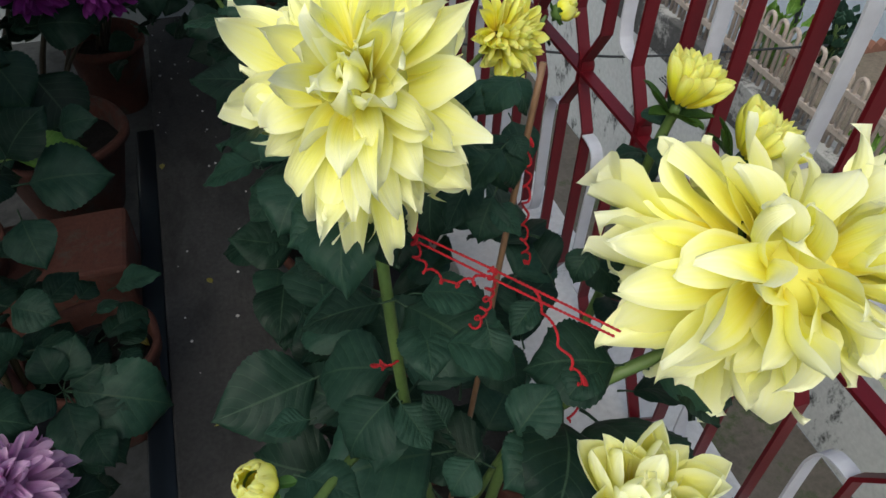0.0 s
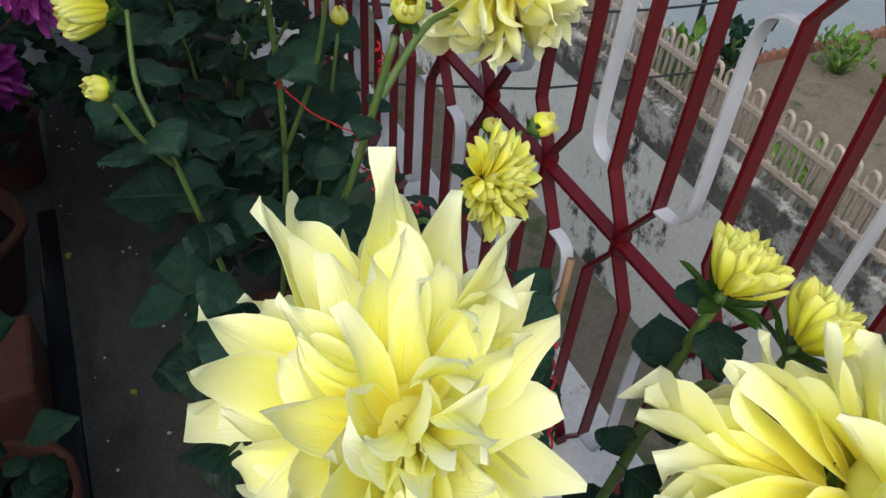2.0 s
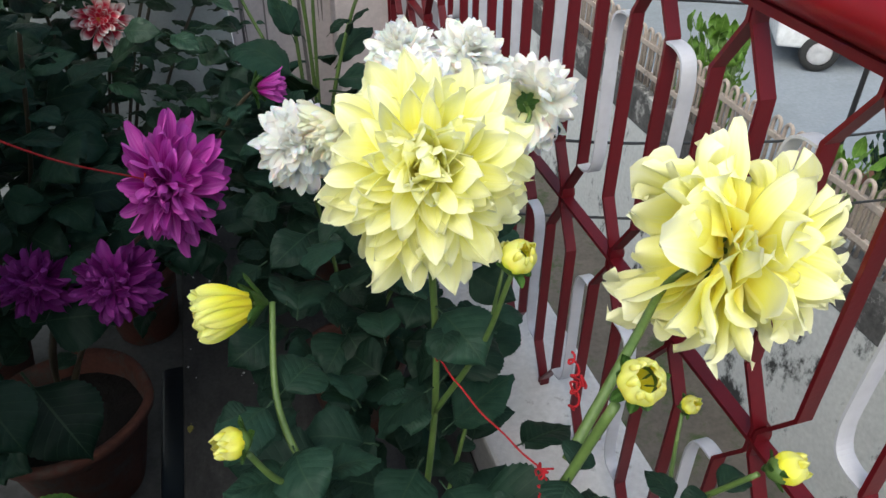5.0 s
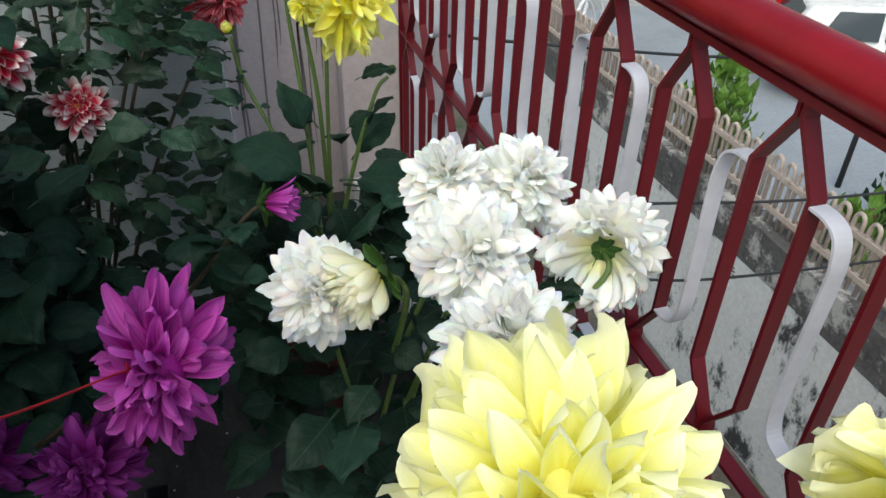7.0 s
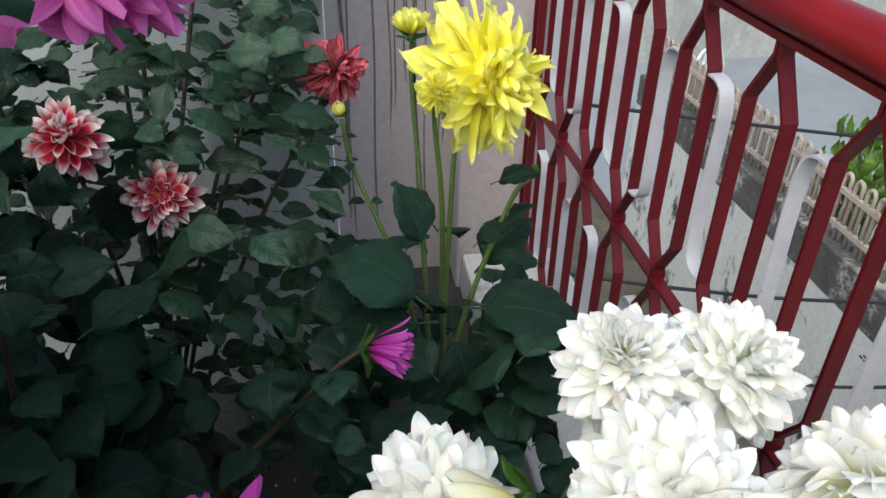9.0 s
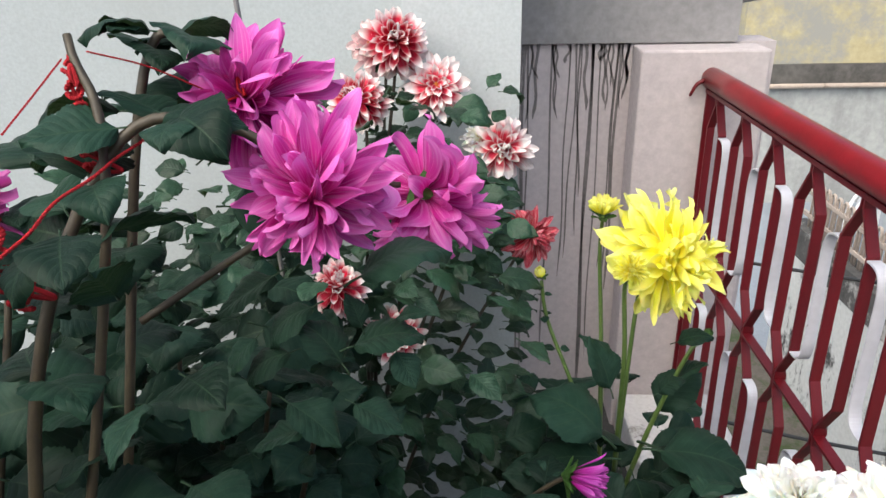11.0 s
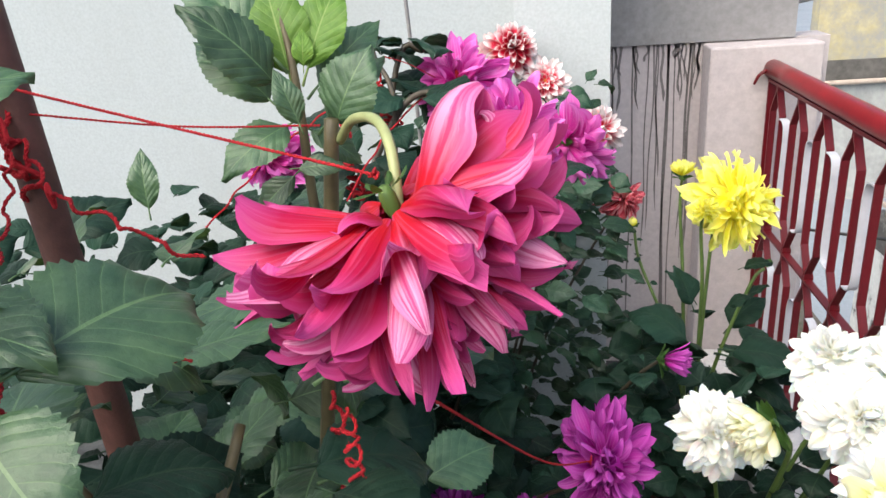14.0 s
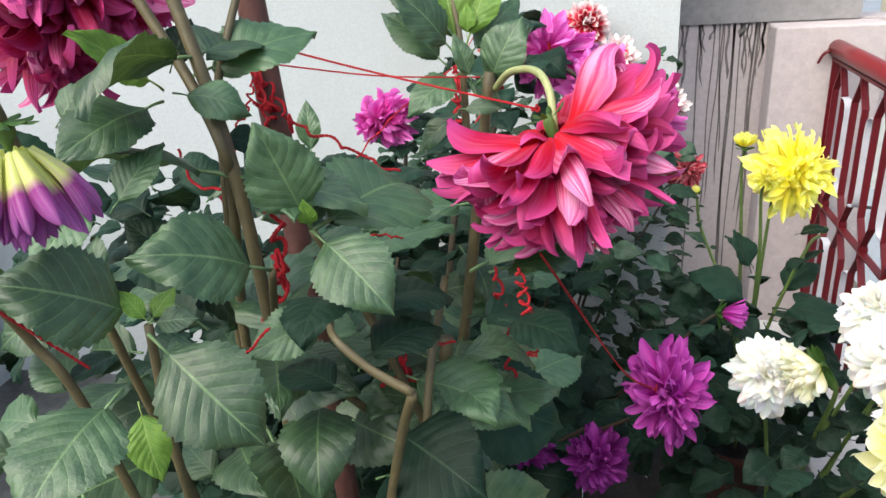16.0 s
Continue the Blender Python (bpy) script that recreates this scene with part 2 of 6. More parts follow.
for name in ("rail", "rail_tube"):
    M[name].node_tree.nodes["Principled BSDF"].inputs["Specular IOR Level"].default_value = 0.3
M["strip"] = paint("white_enamel", (0.4872, 0.4872, 0.5376), 0.4, (0.1848, 0.1512, 0.1344), 0.70)
M["terracotta"] = rough_surface("terracotta", (0.060, 0.019, 0.012), (0.120, 0.038, 0.024), 5, 70, 0.85, 0.5, (0.075, 0.055, 0.045), 7, (0.52, 0.62))
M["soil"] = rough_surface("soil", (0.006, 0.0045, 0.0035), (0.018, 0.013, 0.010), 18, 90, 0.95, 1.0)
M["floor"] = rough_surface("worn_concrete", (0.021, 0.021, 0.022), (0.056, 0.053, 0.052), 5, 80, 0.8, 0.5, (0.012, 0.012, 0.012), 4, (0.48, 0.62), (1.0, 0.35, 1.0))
# lower floor: the shade under the pots is mixed into its blotched colour
M["floor_low"] = rough_surface("shade_dark_concrete", (0.042, 0.04368, 0.0462), (0.0924, 0.0966, 0.1008), 5, 60, 0.6, 0.35, (0.0126, 0.01344, 0.01512), 3, (0.45, 0.65))
M["kerb"] = rough_surface("whitewashed_kerb", (0.504, 0.4872, 0.4788), (0.6048, 0.588, 0.5796), 4, 60, 0.8, 0.3, (0.1512, 0.126, 0.1008), 7, (0.58, 0.68))
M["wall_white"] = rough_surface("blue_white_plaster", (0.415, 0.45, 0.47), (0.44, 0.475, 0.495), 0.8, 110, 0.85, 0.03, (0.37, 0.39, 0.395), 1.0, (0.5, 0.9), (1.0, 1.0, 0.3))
# same plaster as the column, darkened to carry the north wall's shade
M["wall_shaded"] = rough_surface("shaded_white_plaster", (0.375, 0.41, 0.43), (0.40, 0.435, 0.455), 0.8, 110, 0.85, 0.03, (0.33, 0.35, 0.355), 0.9, (0.5, 0.85), (1.0, 1.0, 0.3))
M["wall_lilac"] = rough_surface("pinkish_plaster", (0.42, 0.3696, 0.378), (0.4872, 0.4368, 0.4368), 2.0, 45, 0.85, 0.12, (0.336, 0.3024, 0.3024), 2, (0.5, 0.8))
M["wall_cement"] = rough_surface("bare_cement", (0.2016, 0.1932, 0.1974), (0.2856, 0.2772, 0.2814), 2.2, 40, 0.9, 0.2, (0.168, 0.1554, 0.1512), 3, (0.5, 0.75))
M["drip"] = rough_surface("black_drip_stain", (0.10, 0.09, 0.09), (0.20, 0.18, 0.18), 20, 90, 0.9, 0.1)
M["boundary"] = rough_surface("mildewed_plaster", (0.44, 0.445, 0.44), (0.54, 0.545, 0.53), 1.2, 22, 0.9, 0.25, (0.030, 0.030, 0.030), 2.6, (0.54, 0.62), (1.0, 1.0, 0.6))
M["boundary_top"] = rough_surface("blackened_plaster", (0.0294, 0.02856, 0.02856), (0.1008, 0.0966, 0.0924), 5, 25, 0.95, 0.4, (0.336, 0.3276, 0.3108), 2.2, (0.52, 0.6))
M["picket"] = rough_surface("peach_concrete", (0.3024, 0.2436, 0.2058), (0.42, 0.3528, 0.3024), 4, 40, 0.85, 0.25, (0.084, 0.063, 0.0504), 5, (0.55, 0.68))
M["road"] = rough_surface("grey_road", (0.1848, 0.21, 0.2436), (0.2352, 0.2604, 0.294), 0.5, 18, 0.85, 0.1, (0.1596, 0.1764, 0.1932), 0.7, (0.5, 0.75))
M["dirt"] = rough_surface("garden_soil", (0.1008, 0.0798, 0.0588), (0.168, 0.1386, 0.105), 2.5, 20, 0.95, 0.8, (0.042, 0.0546, 0.01848), 1.6, (0.55, 0.66))
M["alley"] = rough_surface("mossy_ground", (0.0462, 0.04032, 0.0336), (0.1008, 0.0882, 0.0756), 2.5, 22, 0.95, 0.6, (0.0294, 0.0462, 0.0126), 2.2, (0.52, 0.62))
M["brick_edge"] = rough_surface("edging_brick", (0.13, 0.06, 0.042), (0.22, 0.10, 0.07), 6, 40, 0.9, 0.4)
M["stem_pale"] = rough_surface("pale_stem", (0.22, 0.25, 0.10), (0.32, 0.35, 0.16), 14, 90, 0.5, 0.2)
M["far_grey"] = rough_surface("old_grey_plaster", (0.2856, 0.294, 0.294), (0.3864, 0.3948, 0.3864), 0.6, 8, 0.9, 0.2, (0.168, 0.168, 0.168), 0.5, (0.52, 0.75), (1, 1, 0.5))
M["far_black"] = rough_surface("blackened_band", (0.0378, 0.03612, 0.0336), (0.126, 0.1176, 0.1092), 2, 10, 0.95, 0.4)
M["far_yellow"] = rough_surface("weathered_yellow_plaster", (0.36, 0.31, 0.17), (0.46, 0.40, 0.25), 0.7, 9, 0.9, 0.2, (0.28, 0.275, 0.25), 0.9, (0.44, 0.58))
M["cable"] = rough_surface("black_cable", (0.01008, 0.01008, 0.01092), (0.0252, 0.0252, 0.0252), 20, 90, 0.5, 0.1)
M["white_metal"] = paint("white_pipe", (0.63, 0.6384, 0.6552), 0.35)
M["car_white"] = paint("white_car_paint", (0.6048, 0.6132, 0.63), 0.15)
M["tyre"] = rough_surface("tyre_rubber", (0.01008, 0.01008, 0.01008), (0.0252, 0.0252, 0.0252), 12, 60, 0.8, 0.2)
M["alloy"] = paint("alloy", (0.42, 0.42, 0.4368), 0.3)
M["tail_red"] = paint("red_lamp", (0.42, 0.0084, 0.0084), 0.2)
M["bamboo"] = rough_surface("thin_cane", (0.1344, 0.0714, 0.0336), (0.2268, 0.126, 0.0672), 12, 80, 0.6, 0.3)
M["stake"] = rough_surface("red_brown_wood", (0.0714, 0.02688, 0.02184), (0.1176, 0.0462, 0.0378), 10, 80, 0.6, 0.35, None)
# near-black colour of the strip that stands for shade beside the floor
M["shade_dark"] = paint("dark_shade_strip", (0.01008, 0.01512, 0.02184), 0.3)
glass_m, nt_, p_ = nodes_of("car_glass")
p_.inputs["Base Color"].default_value = (0.02, 0.03, 0.035, 1)
p_.inputs["Roughness"].default_value = 0.05
M["glass"] = glass_m


# ---- mesh tools ----
class Mesh:
    """Collects vertices, faces and UVs of one mesh."""

    def __init__(self):
        self.v, self.f, self.uv = [], [], []

    def add(self, verts, faces, uvs=None):
        o = len(self.v)
        self.v += [tuple(q) for q in verts]
        self.f += [tuple(o + i for i in q) for q in faces]
        self.uv += list(uvs) if uvs is not None else [(0.5, 0.5)] * len(verts)

    def data(self, name, material, smooth=True):
        me = bpy.data.meshes.new(name)
        me.from_pydata(self.v, [], self.f)
        lay = me.uv_layers.new(name="UVMap")
        idx = np.empty(len(me.loops), dtype=np.int32)
        me.loops.foreach_get("vertex_index", idx)
        lay.data.foreach_set("uv", np.array(self.uv, dtype=np.float32)[idx].ravel())
        me.polygons.foreach_set("use_smooth", [smooth] * len(me.polygons))
        me.materials.append(material)
        me.update()
        return me


def part(name, mesh, material, parent=None, label="", smooth=True):
    me = mesh if isinstance(mesh, bpy.types.Mesh) else mesh.data(name, material, smooth)
    ob = new(name, me)
    ob.parent = parent
    if label:
        tagged(ob, label)
    return ob


def empty(name, at=(0, 0, 0), label="", category="", group="", kind=""):
    ob = new(name)
    ob.empty_display_size = 0.05
    ob.location = at
    return tagged(ob, label, category, group, kind)


def adopt(ob, thing):
    """Parents a mesh made in world coordinates to a thing without moving it."""
    ob.parent = thing
    ob.matrix_parent_inverse = Matrix.Translation(thing.location).inverted()
    return ob


def box(m, a, b, bevel=0.0):
    """A box from corner a to corner b, with chamfered vertical and horizontal edges."""
    bm = bmesh.new()
    bmesh.ops.create_cube(bm, size=1)
    a, b = Vector(a), Vector(b)
    for v in bm.verts:
        v.co = Vector([(a[i] + b[i]) / 2 + v.co[i] * (b[i] - a[i]) for i in range(3)])
    if bevel:
        bmesh.ops.bevel(bm, geom=bm.edges[:], offset=bevel, segments=2, affect="EDGES", profile=0.5)
    bm.verts.index_update()
    m.add([v.co for v in bm.verts], [[v.index for v in f.verts] for f in bm.faces])
    bm.free()
    return m


def spline(points, n):
    """Points along a smooth curve through the given ones."""
    p = [Vector(q) for q in points]
    if len(p) == 2:
        return [p[0].lerp(p[1], i / n) for i in range(n + 1)]
    p = [2 * p[0] - p[1]] + p + [2 * p[-1] - p[-2]]
    out = []
    segs = len(p) - 3
    for i in range(n + 1):
        s = i / n * segs
        k = min(int(s), segs - 1)
        t = s - k
        a, b, c, d = p[k:k + 4]
        out.append(0.5 * (2 * b + (c - a) * t + (2 * a - 5 * b + 4 * c - d) * t * t + (3 * b - a - 3 * c + d) * t ** 3))
    return out


def tube(m, pts, r0, r1=None, sides=7, caps=True):
    """A round tube along points, tapering from r0 to r1."""
    r1 = r0 if r1 is None else r1
    n = len(pts)
    verts, faces, uvs = [], [], []
    side = None
    for i, q in enumerate(pts):
        d = (Vector(pts[min(i + 1, n - 1)]) - Vector(pts[max(i - 1, 0)])).normalized()
        if side is None:
            side = d.cross(Vector((0.3, 0.5, 0.81))).normalized()
        side = (side - d * side.dot(d)).normalized()
        up = d.cross(side)
        r = r0 + (r1 - r0) * i / max(1, n - 1)
        for j in range(sides):
            a = 2 * math.pi * j / sides
            verts.append(Vector(q) + r * (math.cos(a) * side + math.sin(a) * up))
            uvs.append((j / sides, i / n))
    for i in range(n - 1):
        for j in range(sides):
            k = (j + 1) % sides
            faces.append((i * sides + j, i * sides + k, (i + 1) * sides + k, (i + 1) * sides + j))
    if caps:
        faces.append(tuple(range(sides))[::-1])
        faces.append(tuple((n - 1) * sides + j for j in range(sides)))
    m.add(verts, faces, uvs)
    return m


def lathe(m, profile, sides=40, centre=(0, 0, 0), wobble=0.0, rng=None):
    """A turned body from (radius, height) pairs."""
    verts, faces = [], []
    n = len(profile)
    for j in range(sides):
        a = 2 * math.pi * j / sides
        for r, z in profile:
            w = 1 + wobble * noise.noise(Vector((math.cos(a) * 1.7 + centre[0] * 9, math.sin(a) * 1.7 + centre[1] * 9, z * 8)))
            verts.append((centre[0] + r * w * math.cos(a), centre[1] + r * w * math.sin(a), centre[2] + z))
    for j in range(sides):
        k = (j + 1) % sides
        for i in range(n - 1):
            faces.append((j * n + i, k * n + i, k * n + i + 1, j * n + i + 1))
    m.add(verts, faces)
    return m


def facing(at, direction, roll=0.0):
    """A pose at a place with its z axis along a direction."""
    q = Vector(direction).normalized().to_track_quat("Z", "Y").to_matrix().to_4x4()
    return Matrix.Translation(at) @ q @ Matrix.Rotation(roll, 4, "Z")


# ---- the terrace ----
def slab(name, a, b, material, label, bevel=0.0, parent=None, kind="structure"):
    m = box(Mesh(), a, b, bevel)
    ob = part(name, m, material, parent, smooth=False)
    return tagged(ob, label, "", "", kind)


RAIL_X, PITCH, Y0 = 0.655, 0.2305, 0.815
KERB_Z, MID_Z, TOP_Z = 0.15, 0.738, 1.300

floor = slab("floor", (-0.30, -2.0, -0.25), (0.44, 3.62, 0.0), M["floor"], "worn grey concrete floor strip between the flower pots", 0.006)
slab("floor_lower", (-3.2, -2.0, -0.30), (-0.302, 3.62, -0.09), M["floor_low"], "concrete floor under the rows of pots, its shade put into the colour")
slab("kerb", (0.442, -2.0, -0.25), (0.80, 3.452, KERB_Z), M["kerb"], "whitewashed kerb with flaking paint under the railing", 0.012)
slab("terrace_wall", (0.44, -2.0, -3.42), (0.78, 3.62, -0.252), M["boundary"], "stained plaster wall below the terrace edge")
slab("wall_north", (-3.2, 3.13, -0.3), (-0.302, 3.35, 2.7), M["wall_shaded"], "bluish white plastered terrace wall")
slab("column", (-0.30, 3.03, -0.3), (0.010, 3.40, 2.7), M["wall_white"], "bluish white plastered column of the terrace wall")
slab("wall_panel", (0.012, 3.60, -0.25), (0.90, 3.75, 1.445), M["wall_lilac"], "pinkish wall panel with dark drip stains")
slab("wall_upper", (0.012, 3.585, 1.447), (0.765, 3.75, 2.7), M["wall_cement"], "bare grey cement wall above the drip-stained panel")
slab("pilaster", (0.425, 3.455, -0.2), (0.835, 3.598, 1.440), M["wall_lilac"], "pinkish plastered pilaster that holds the railing's end", 0.008)
# two added walls out of view; their heights shape the incoming sky light
slab("added_wall_west", (-3.4, -2.2, -0.3), (-3.202, 3.35, 1.5), M["wall_white"], "added unseen plastered wall, its height set for the light")
slab("added_wall_south", (-3.2, -2.2, -0.3), (0.80, -2.002, 1.0), M["wall_white"], "added unseen low plastered wall, kept low to let sky light in")

# drip stains that ran down the panel and the pilaster's side
stain = Mesh()
rng = random.Random(5)
for i in range(34):
    x = 0.03 + 0.385 * rng.random()
    long_run = rng.random() < 0.34
    z0, length = 1.444, (0.5 + 0.9 * rng.random()) if long_run else (0.05 + 0.22 * rng.random())
    w = rng.uniform(0.0022, 0.0048) if long_run else rng.uniform(0.002, 0.0052)
    rows = 14
    vs, fs = [], []
    sway = rng.uniform(-0.02, 0.02)
    for k in range(rows + 1):
        s = k / rows
        xx = x + sway * s * s + 0.004 * math.sin(9 * s + i)
        ww = w * (1.0 if s < 0.85 else 1.4 * (1 - s) / 0.2 + 0.3) * (1.5 if s < 0.06 else 1)
        vs += [(xx - ww, 3.5975, z0 - length * s), (xx + ww, 3.5975, z0 - length * s)]
    fs = [(2 * k, 2 * k + 1, 2 * k + 3, 2 * k + 2) for k in range(rows)]
    stain.add(vs, fs)
tagged(part("drip_stains", stain, M["drip"]), "dark drip stains run down the plaster panel", "stain", "", "structure")


# ---- the railing ----
def flat_bar(m, pts, wide, thick, x=RAIL_X):
    """A flat bar bent in the railing's plane through (y, z) points, its width across the plane."""
    n = len(pts)
    verts = []
    for i, (y, z) in enumerate(pts):
        d0 = Vector((pts[i][0] - pts[i - 1][0], pts[i][1] - pts[i - 1][1])).normalized() if i else None
        d1 = Vector((pts[i + 1][0] - y, pts[i + 1][1] - z)).normalized() if i < n - 1 else None
        d0, d1 = d0 or d1, d1 or d0
        nrm = Vector((-(d0 + d1)[1], (d0 + d1)[0])).normalized()
        k = thick / 2 / max(0.5, nrm.dot(Vector((-d0[1], d0[0]))))
        for sx in (-1, 1):
            for sn in (-1, 1):
                verts.append((x + sx * wide / 2, y + sn * k * nrm[0], z + sn * k * nrm[1]))
    faces = []
    for i in range(n - 1):
        a, b = 4 * i, 4 * i + 4
        faces += [(a, a + 1, b + 1, b), (a + 2, b + 2, b + 3, a + 3), (a, b, b + 2, a + 2), (a + 1, a + 3, b + 3, b + 1)]
    faces += [(0, 2, 3, 1), (4 * n - 4, 4 * n - 3, 4 * n - 1, 4 * n - 2)]
    m.add(verts, faces)
    return m


railing = empty("railing", (RAIL_X, 1.5, KERB_Z), "maroon iron railing with hexagon bars and white bent strips", "railing")
K0, K1 = -8, 11
END_Y = 3.45
tub = tube(Mesh(), [(RAIL_X, -1.6 + (END_Y + 0.03 + 1.6) * i / 20, 1.352) for i in range(21)], 0.034, 0.034, 20)
adopt(part("handrail", tub, M["rail_tube"], None, "glossy red round handrail tube"), railing)
adopt(part("top_bar", flat_bar(Mesh(), [(-1.6, 1.313), (END_Y, 1.313)], 0.034, 0.012), M["rail"], smooth=False), railing)
adopt(part("mid_rail", flat_bar(Mesh(), [(-1.6, MID_Z), (END_Y, MID_Z)], 0.026, 0.008), M["rail"], smooth=False), railing)
HALF, GAP = 0.056, 0.005
mesh_cache = {}


def hex_bar(z_lo, z_hi, sgn, key):
    if key not in mesh_cache:
        cut = 0.092
        pts = [(sgn * GAP, z_lo), (sgn * GAP, z_lo + 0.022), (sgn * HALF, z_lo + cut + 0.012), (sgn * HALF, z_hi - cut - 0.012), (sgn * GAP, z_hi - 0.022), (sgn * GAP, z_hi)]
        mesh_cache[key] = flat_bar(Mesh(), pts, 0.024, 0.0065, 0).data("bar", M["rail"], False)
    return mesh_cache[key]


def s_strip(z_lo, z_hi, far_top, key):
    """A strip that leaves one bar near its top bend, runs down the middle of the gap and joins the next bar near its lower bend."""
    if key not in mesh_cache:
        h = PITCH / 2 - HALF
        s = 1 if far_top else -1
        top, low = z_hi - 0.115, z_lo + 0.115
        pts = [(s * (h - 0.004), top + 0.004), (s * (h * 0.5), top + 0.003), (s * h * 0.16, top - 0.008), (0, top - 0.035), (-s * h * 0.04, top - 0.08)]
        pts += [(s * h * 0.04, low + 0.08), (0, low + 0.035), (-s * h * 0.16, low + 0.008), (-s * (h * 0.5), low - 0.003), (-s * (h - 0.004), low - 0.004)]
        pts = [(q.x, q.y) for q in spline([(a, b, 0) for a, b in pts], 30)]
        mesh_cache[key] = flat_bar(Mesh(), pts, 0.026, 0.004, 0).data("strip", M["strip"], False)
    return mesh_cache[key]


knot_mesh = lathe(Mesh(), [(0.001, -0.004), (0.017, -0.004), (0.02, 0.0), (0.017, 0.004), (0.001, 0.004)], 14).data("boss", M["rail"])
for k in range(K0, K1 + 1):
    y = Y0 + PITCH * k
    for z_lo, z_hi, tag in ((KERB_Z, MID_Z - 0.004, "low"), (MID_Z + 0.004, TOP_Z + 0.008, "high")):
        for sgn in (-1, 1):
            ob = part("bar", hex_bar(z_lo, z_hi, sgn, (tag, sgn)), None)
            ob.location = (RAIL_X, y, 0)
            adopt(ob, railing)
        far_top = k % 2 == 0
        if k < K1:
            ob = part("strip", s_strip(z_lo, z_hi, far_top, (tag, "s", far_top)), None, None, "white painted flat iron strip")
            ob.location = (RAIL_X, y + PITCH / 2, 0)
            adopt(ob, railing)
    ob = part("boss", knot_mesh, None)
    ob.matrix_basis = Matrix.Translation((RAIL_X + 0.016, y + 0.012, MID_Z + 0.006)) @ Matrix.Rotation(math.pi / 2, 4, "Y")
    adopt(ob, railing)
adopt(part("end_post", flat_bar(Mesh(), [(END_Y - 0.006, KERB_Z), (END_Y - 0.006, 1.31)], 0.03, 0.008), M["rail"], smooth=False), railing)
adopt(part("end_hook", tube(Mesh(), spline([(RAIL_X - 0.03, END_Y - 0.02, 1.35), (RAIL_X - 0.055, END_Y - 0.02, 1.335), (RAIL_X - 0.07, END_Y - 0.015, 1.30)], 6), 0.008, 0.005, 8), M["rail"]), railing)

# ---- what lies below and beyond the railing ----
GROUND = -3.4
gm = Mesh()
box(gm, (-60, -60, GROUND - 0.3), (120, 160, GROUND))
tagged(part("ground", gm, M["road"], smooth=False), "pale grey concrete road and yard below the terrace", "", "", "structure")
slab("alley", (0.79, -3.0, GROUND + 0.004), (3.69, 12.0, GROUND + 0.03), M["alley"], "mossy bare ground between terrace and boundary wall")
slab("garden_bed", (3.93, -6.0, GROUND + 0.004), (16.0, 6.7, GROUND + 0.06), M["dirt"], "brown garden bed with weeds beyond the boundary wall")
WX, WT = 3.72, -1.42
bw = empty("boundary_wall", (WX, 4.5, GROUND), "mildewed white boundary wall with a peach concrete fence on top", "wall", "", "structure")
adopt(part("wall_body", box(Mesh(), (WX, -3, GROUND), (WX + 0.2, 9.4, WT - 0.36)), M["boundary"], smooth=False), bw)
adopt(part("wall_top", box(Mesh(), (WX - 0.006, -3, WT - 0.358), (WX + 0.206, 9.4, WT), 0.01), M["boundary_top"], smooth=False), bw)
for z in (WT + 0.13, WT + 0.40):
    adopt(part("fence_rail", box(Mesh(), (WX + 0.08, -1.5, z - 0.025), (WX + 0.12, 9.3, z + 0.025), 0.006), M["picket"], smooth=False), bw)
arch = Mesh()
pts = [(0, -0.04, 0.0), (0, -0.04, 0.5)] + [(0, -0.04 * math.cos(a), 0.5 + 0.055 * math.sin(a)) for a in np.linspace(0.3, math.pi - 0.3, 6)] + [(0, 0.04, 0.5), (0, 0.04, 0.0)]
tube(arch, pts, 0.016, 0.016, 6)
arch_me = arch.data("picket", M["picket"])
for i in range(78):
    ob = part("picket", arch_me, None)
    ob.location = (WX + 0.1, -1.4 + 0.136 * i, WT - 0.01)
    ob.rotation_euler = (0, 0, 0)
    adopt(ob, bw)

fw = empty("far_wall", (9, 15.4, GROUND), "weathered grey and yellow wall across the road", "wall", "", "structure")
adopt(part("grey_base", box(Mesh(), (-4, 15.4, GROUND), (60, 15.8, -1.06)), M["far_grey"], smooth=False), fw)
adopt(part("black_band", box(Mesh(), (4.6, 15.36, -1.058), (60, 15.8, -0.62)), M["far_black"], smooth=False), fw)
adopt(part("coping", tube(Mesh(), [(4.4 + 2 * i, 15.3, -1.03 + 0.015 * math.sin(i)) for i in range(26)], 0.05, 0.05, 8), M["picket"]), fw)
adopt(part("yellow_wall", box(Mesh(), (5.05, 15.41, -0.618), (60, 15.8, 6.0)), M["far_yellow"], smooth=False), fw)

# cables strung past the railing
def cable(pts, r, label="thin black overhead cable sagging past the railing", mat="cable"):
    tagged(part("cable", tube(Mesh(), spline(pts, 24), r, r, 6), M[mat]), label, "cable")


cable([(0.82, 3.58, 0.66), (1.4, 3.5, 0.59), (2.1, 3.5, 0.485), (3.0, 3.5, 0.40), (6.0, 3.5, 0.30)], 0.007)
cable([(0.82, 3.58, -0.05), (1.35, 3.5, -0.13), (2.1, 3.5, -0.27), (3.4, 3.5, -0.41), (6.0, 3.5, -0.45)], 0.009)
cable([(0.82, 3.58, -0.50), (1.94, 3.5, -0.72), (2.56, 3.5, -0.83), (4.0, 3.5, -0.95)], 0.009)
service = empty("cable", (0.76, 3.66, 1.575), "twisted pale overhead service cable", "cable")
run = spline([(0.76, 3.66, 1.575), (2.36, 6.0, 1.483), (4.4, 9.0, 1.45), (8.6, 15.41, 1.8)], 360)
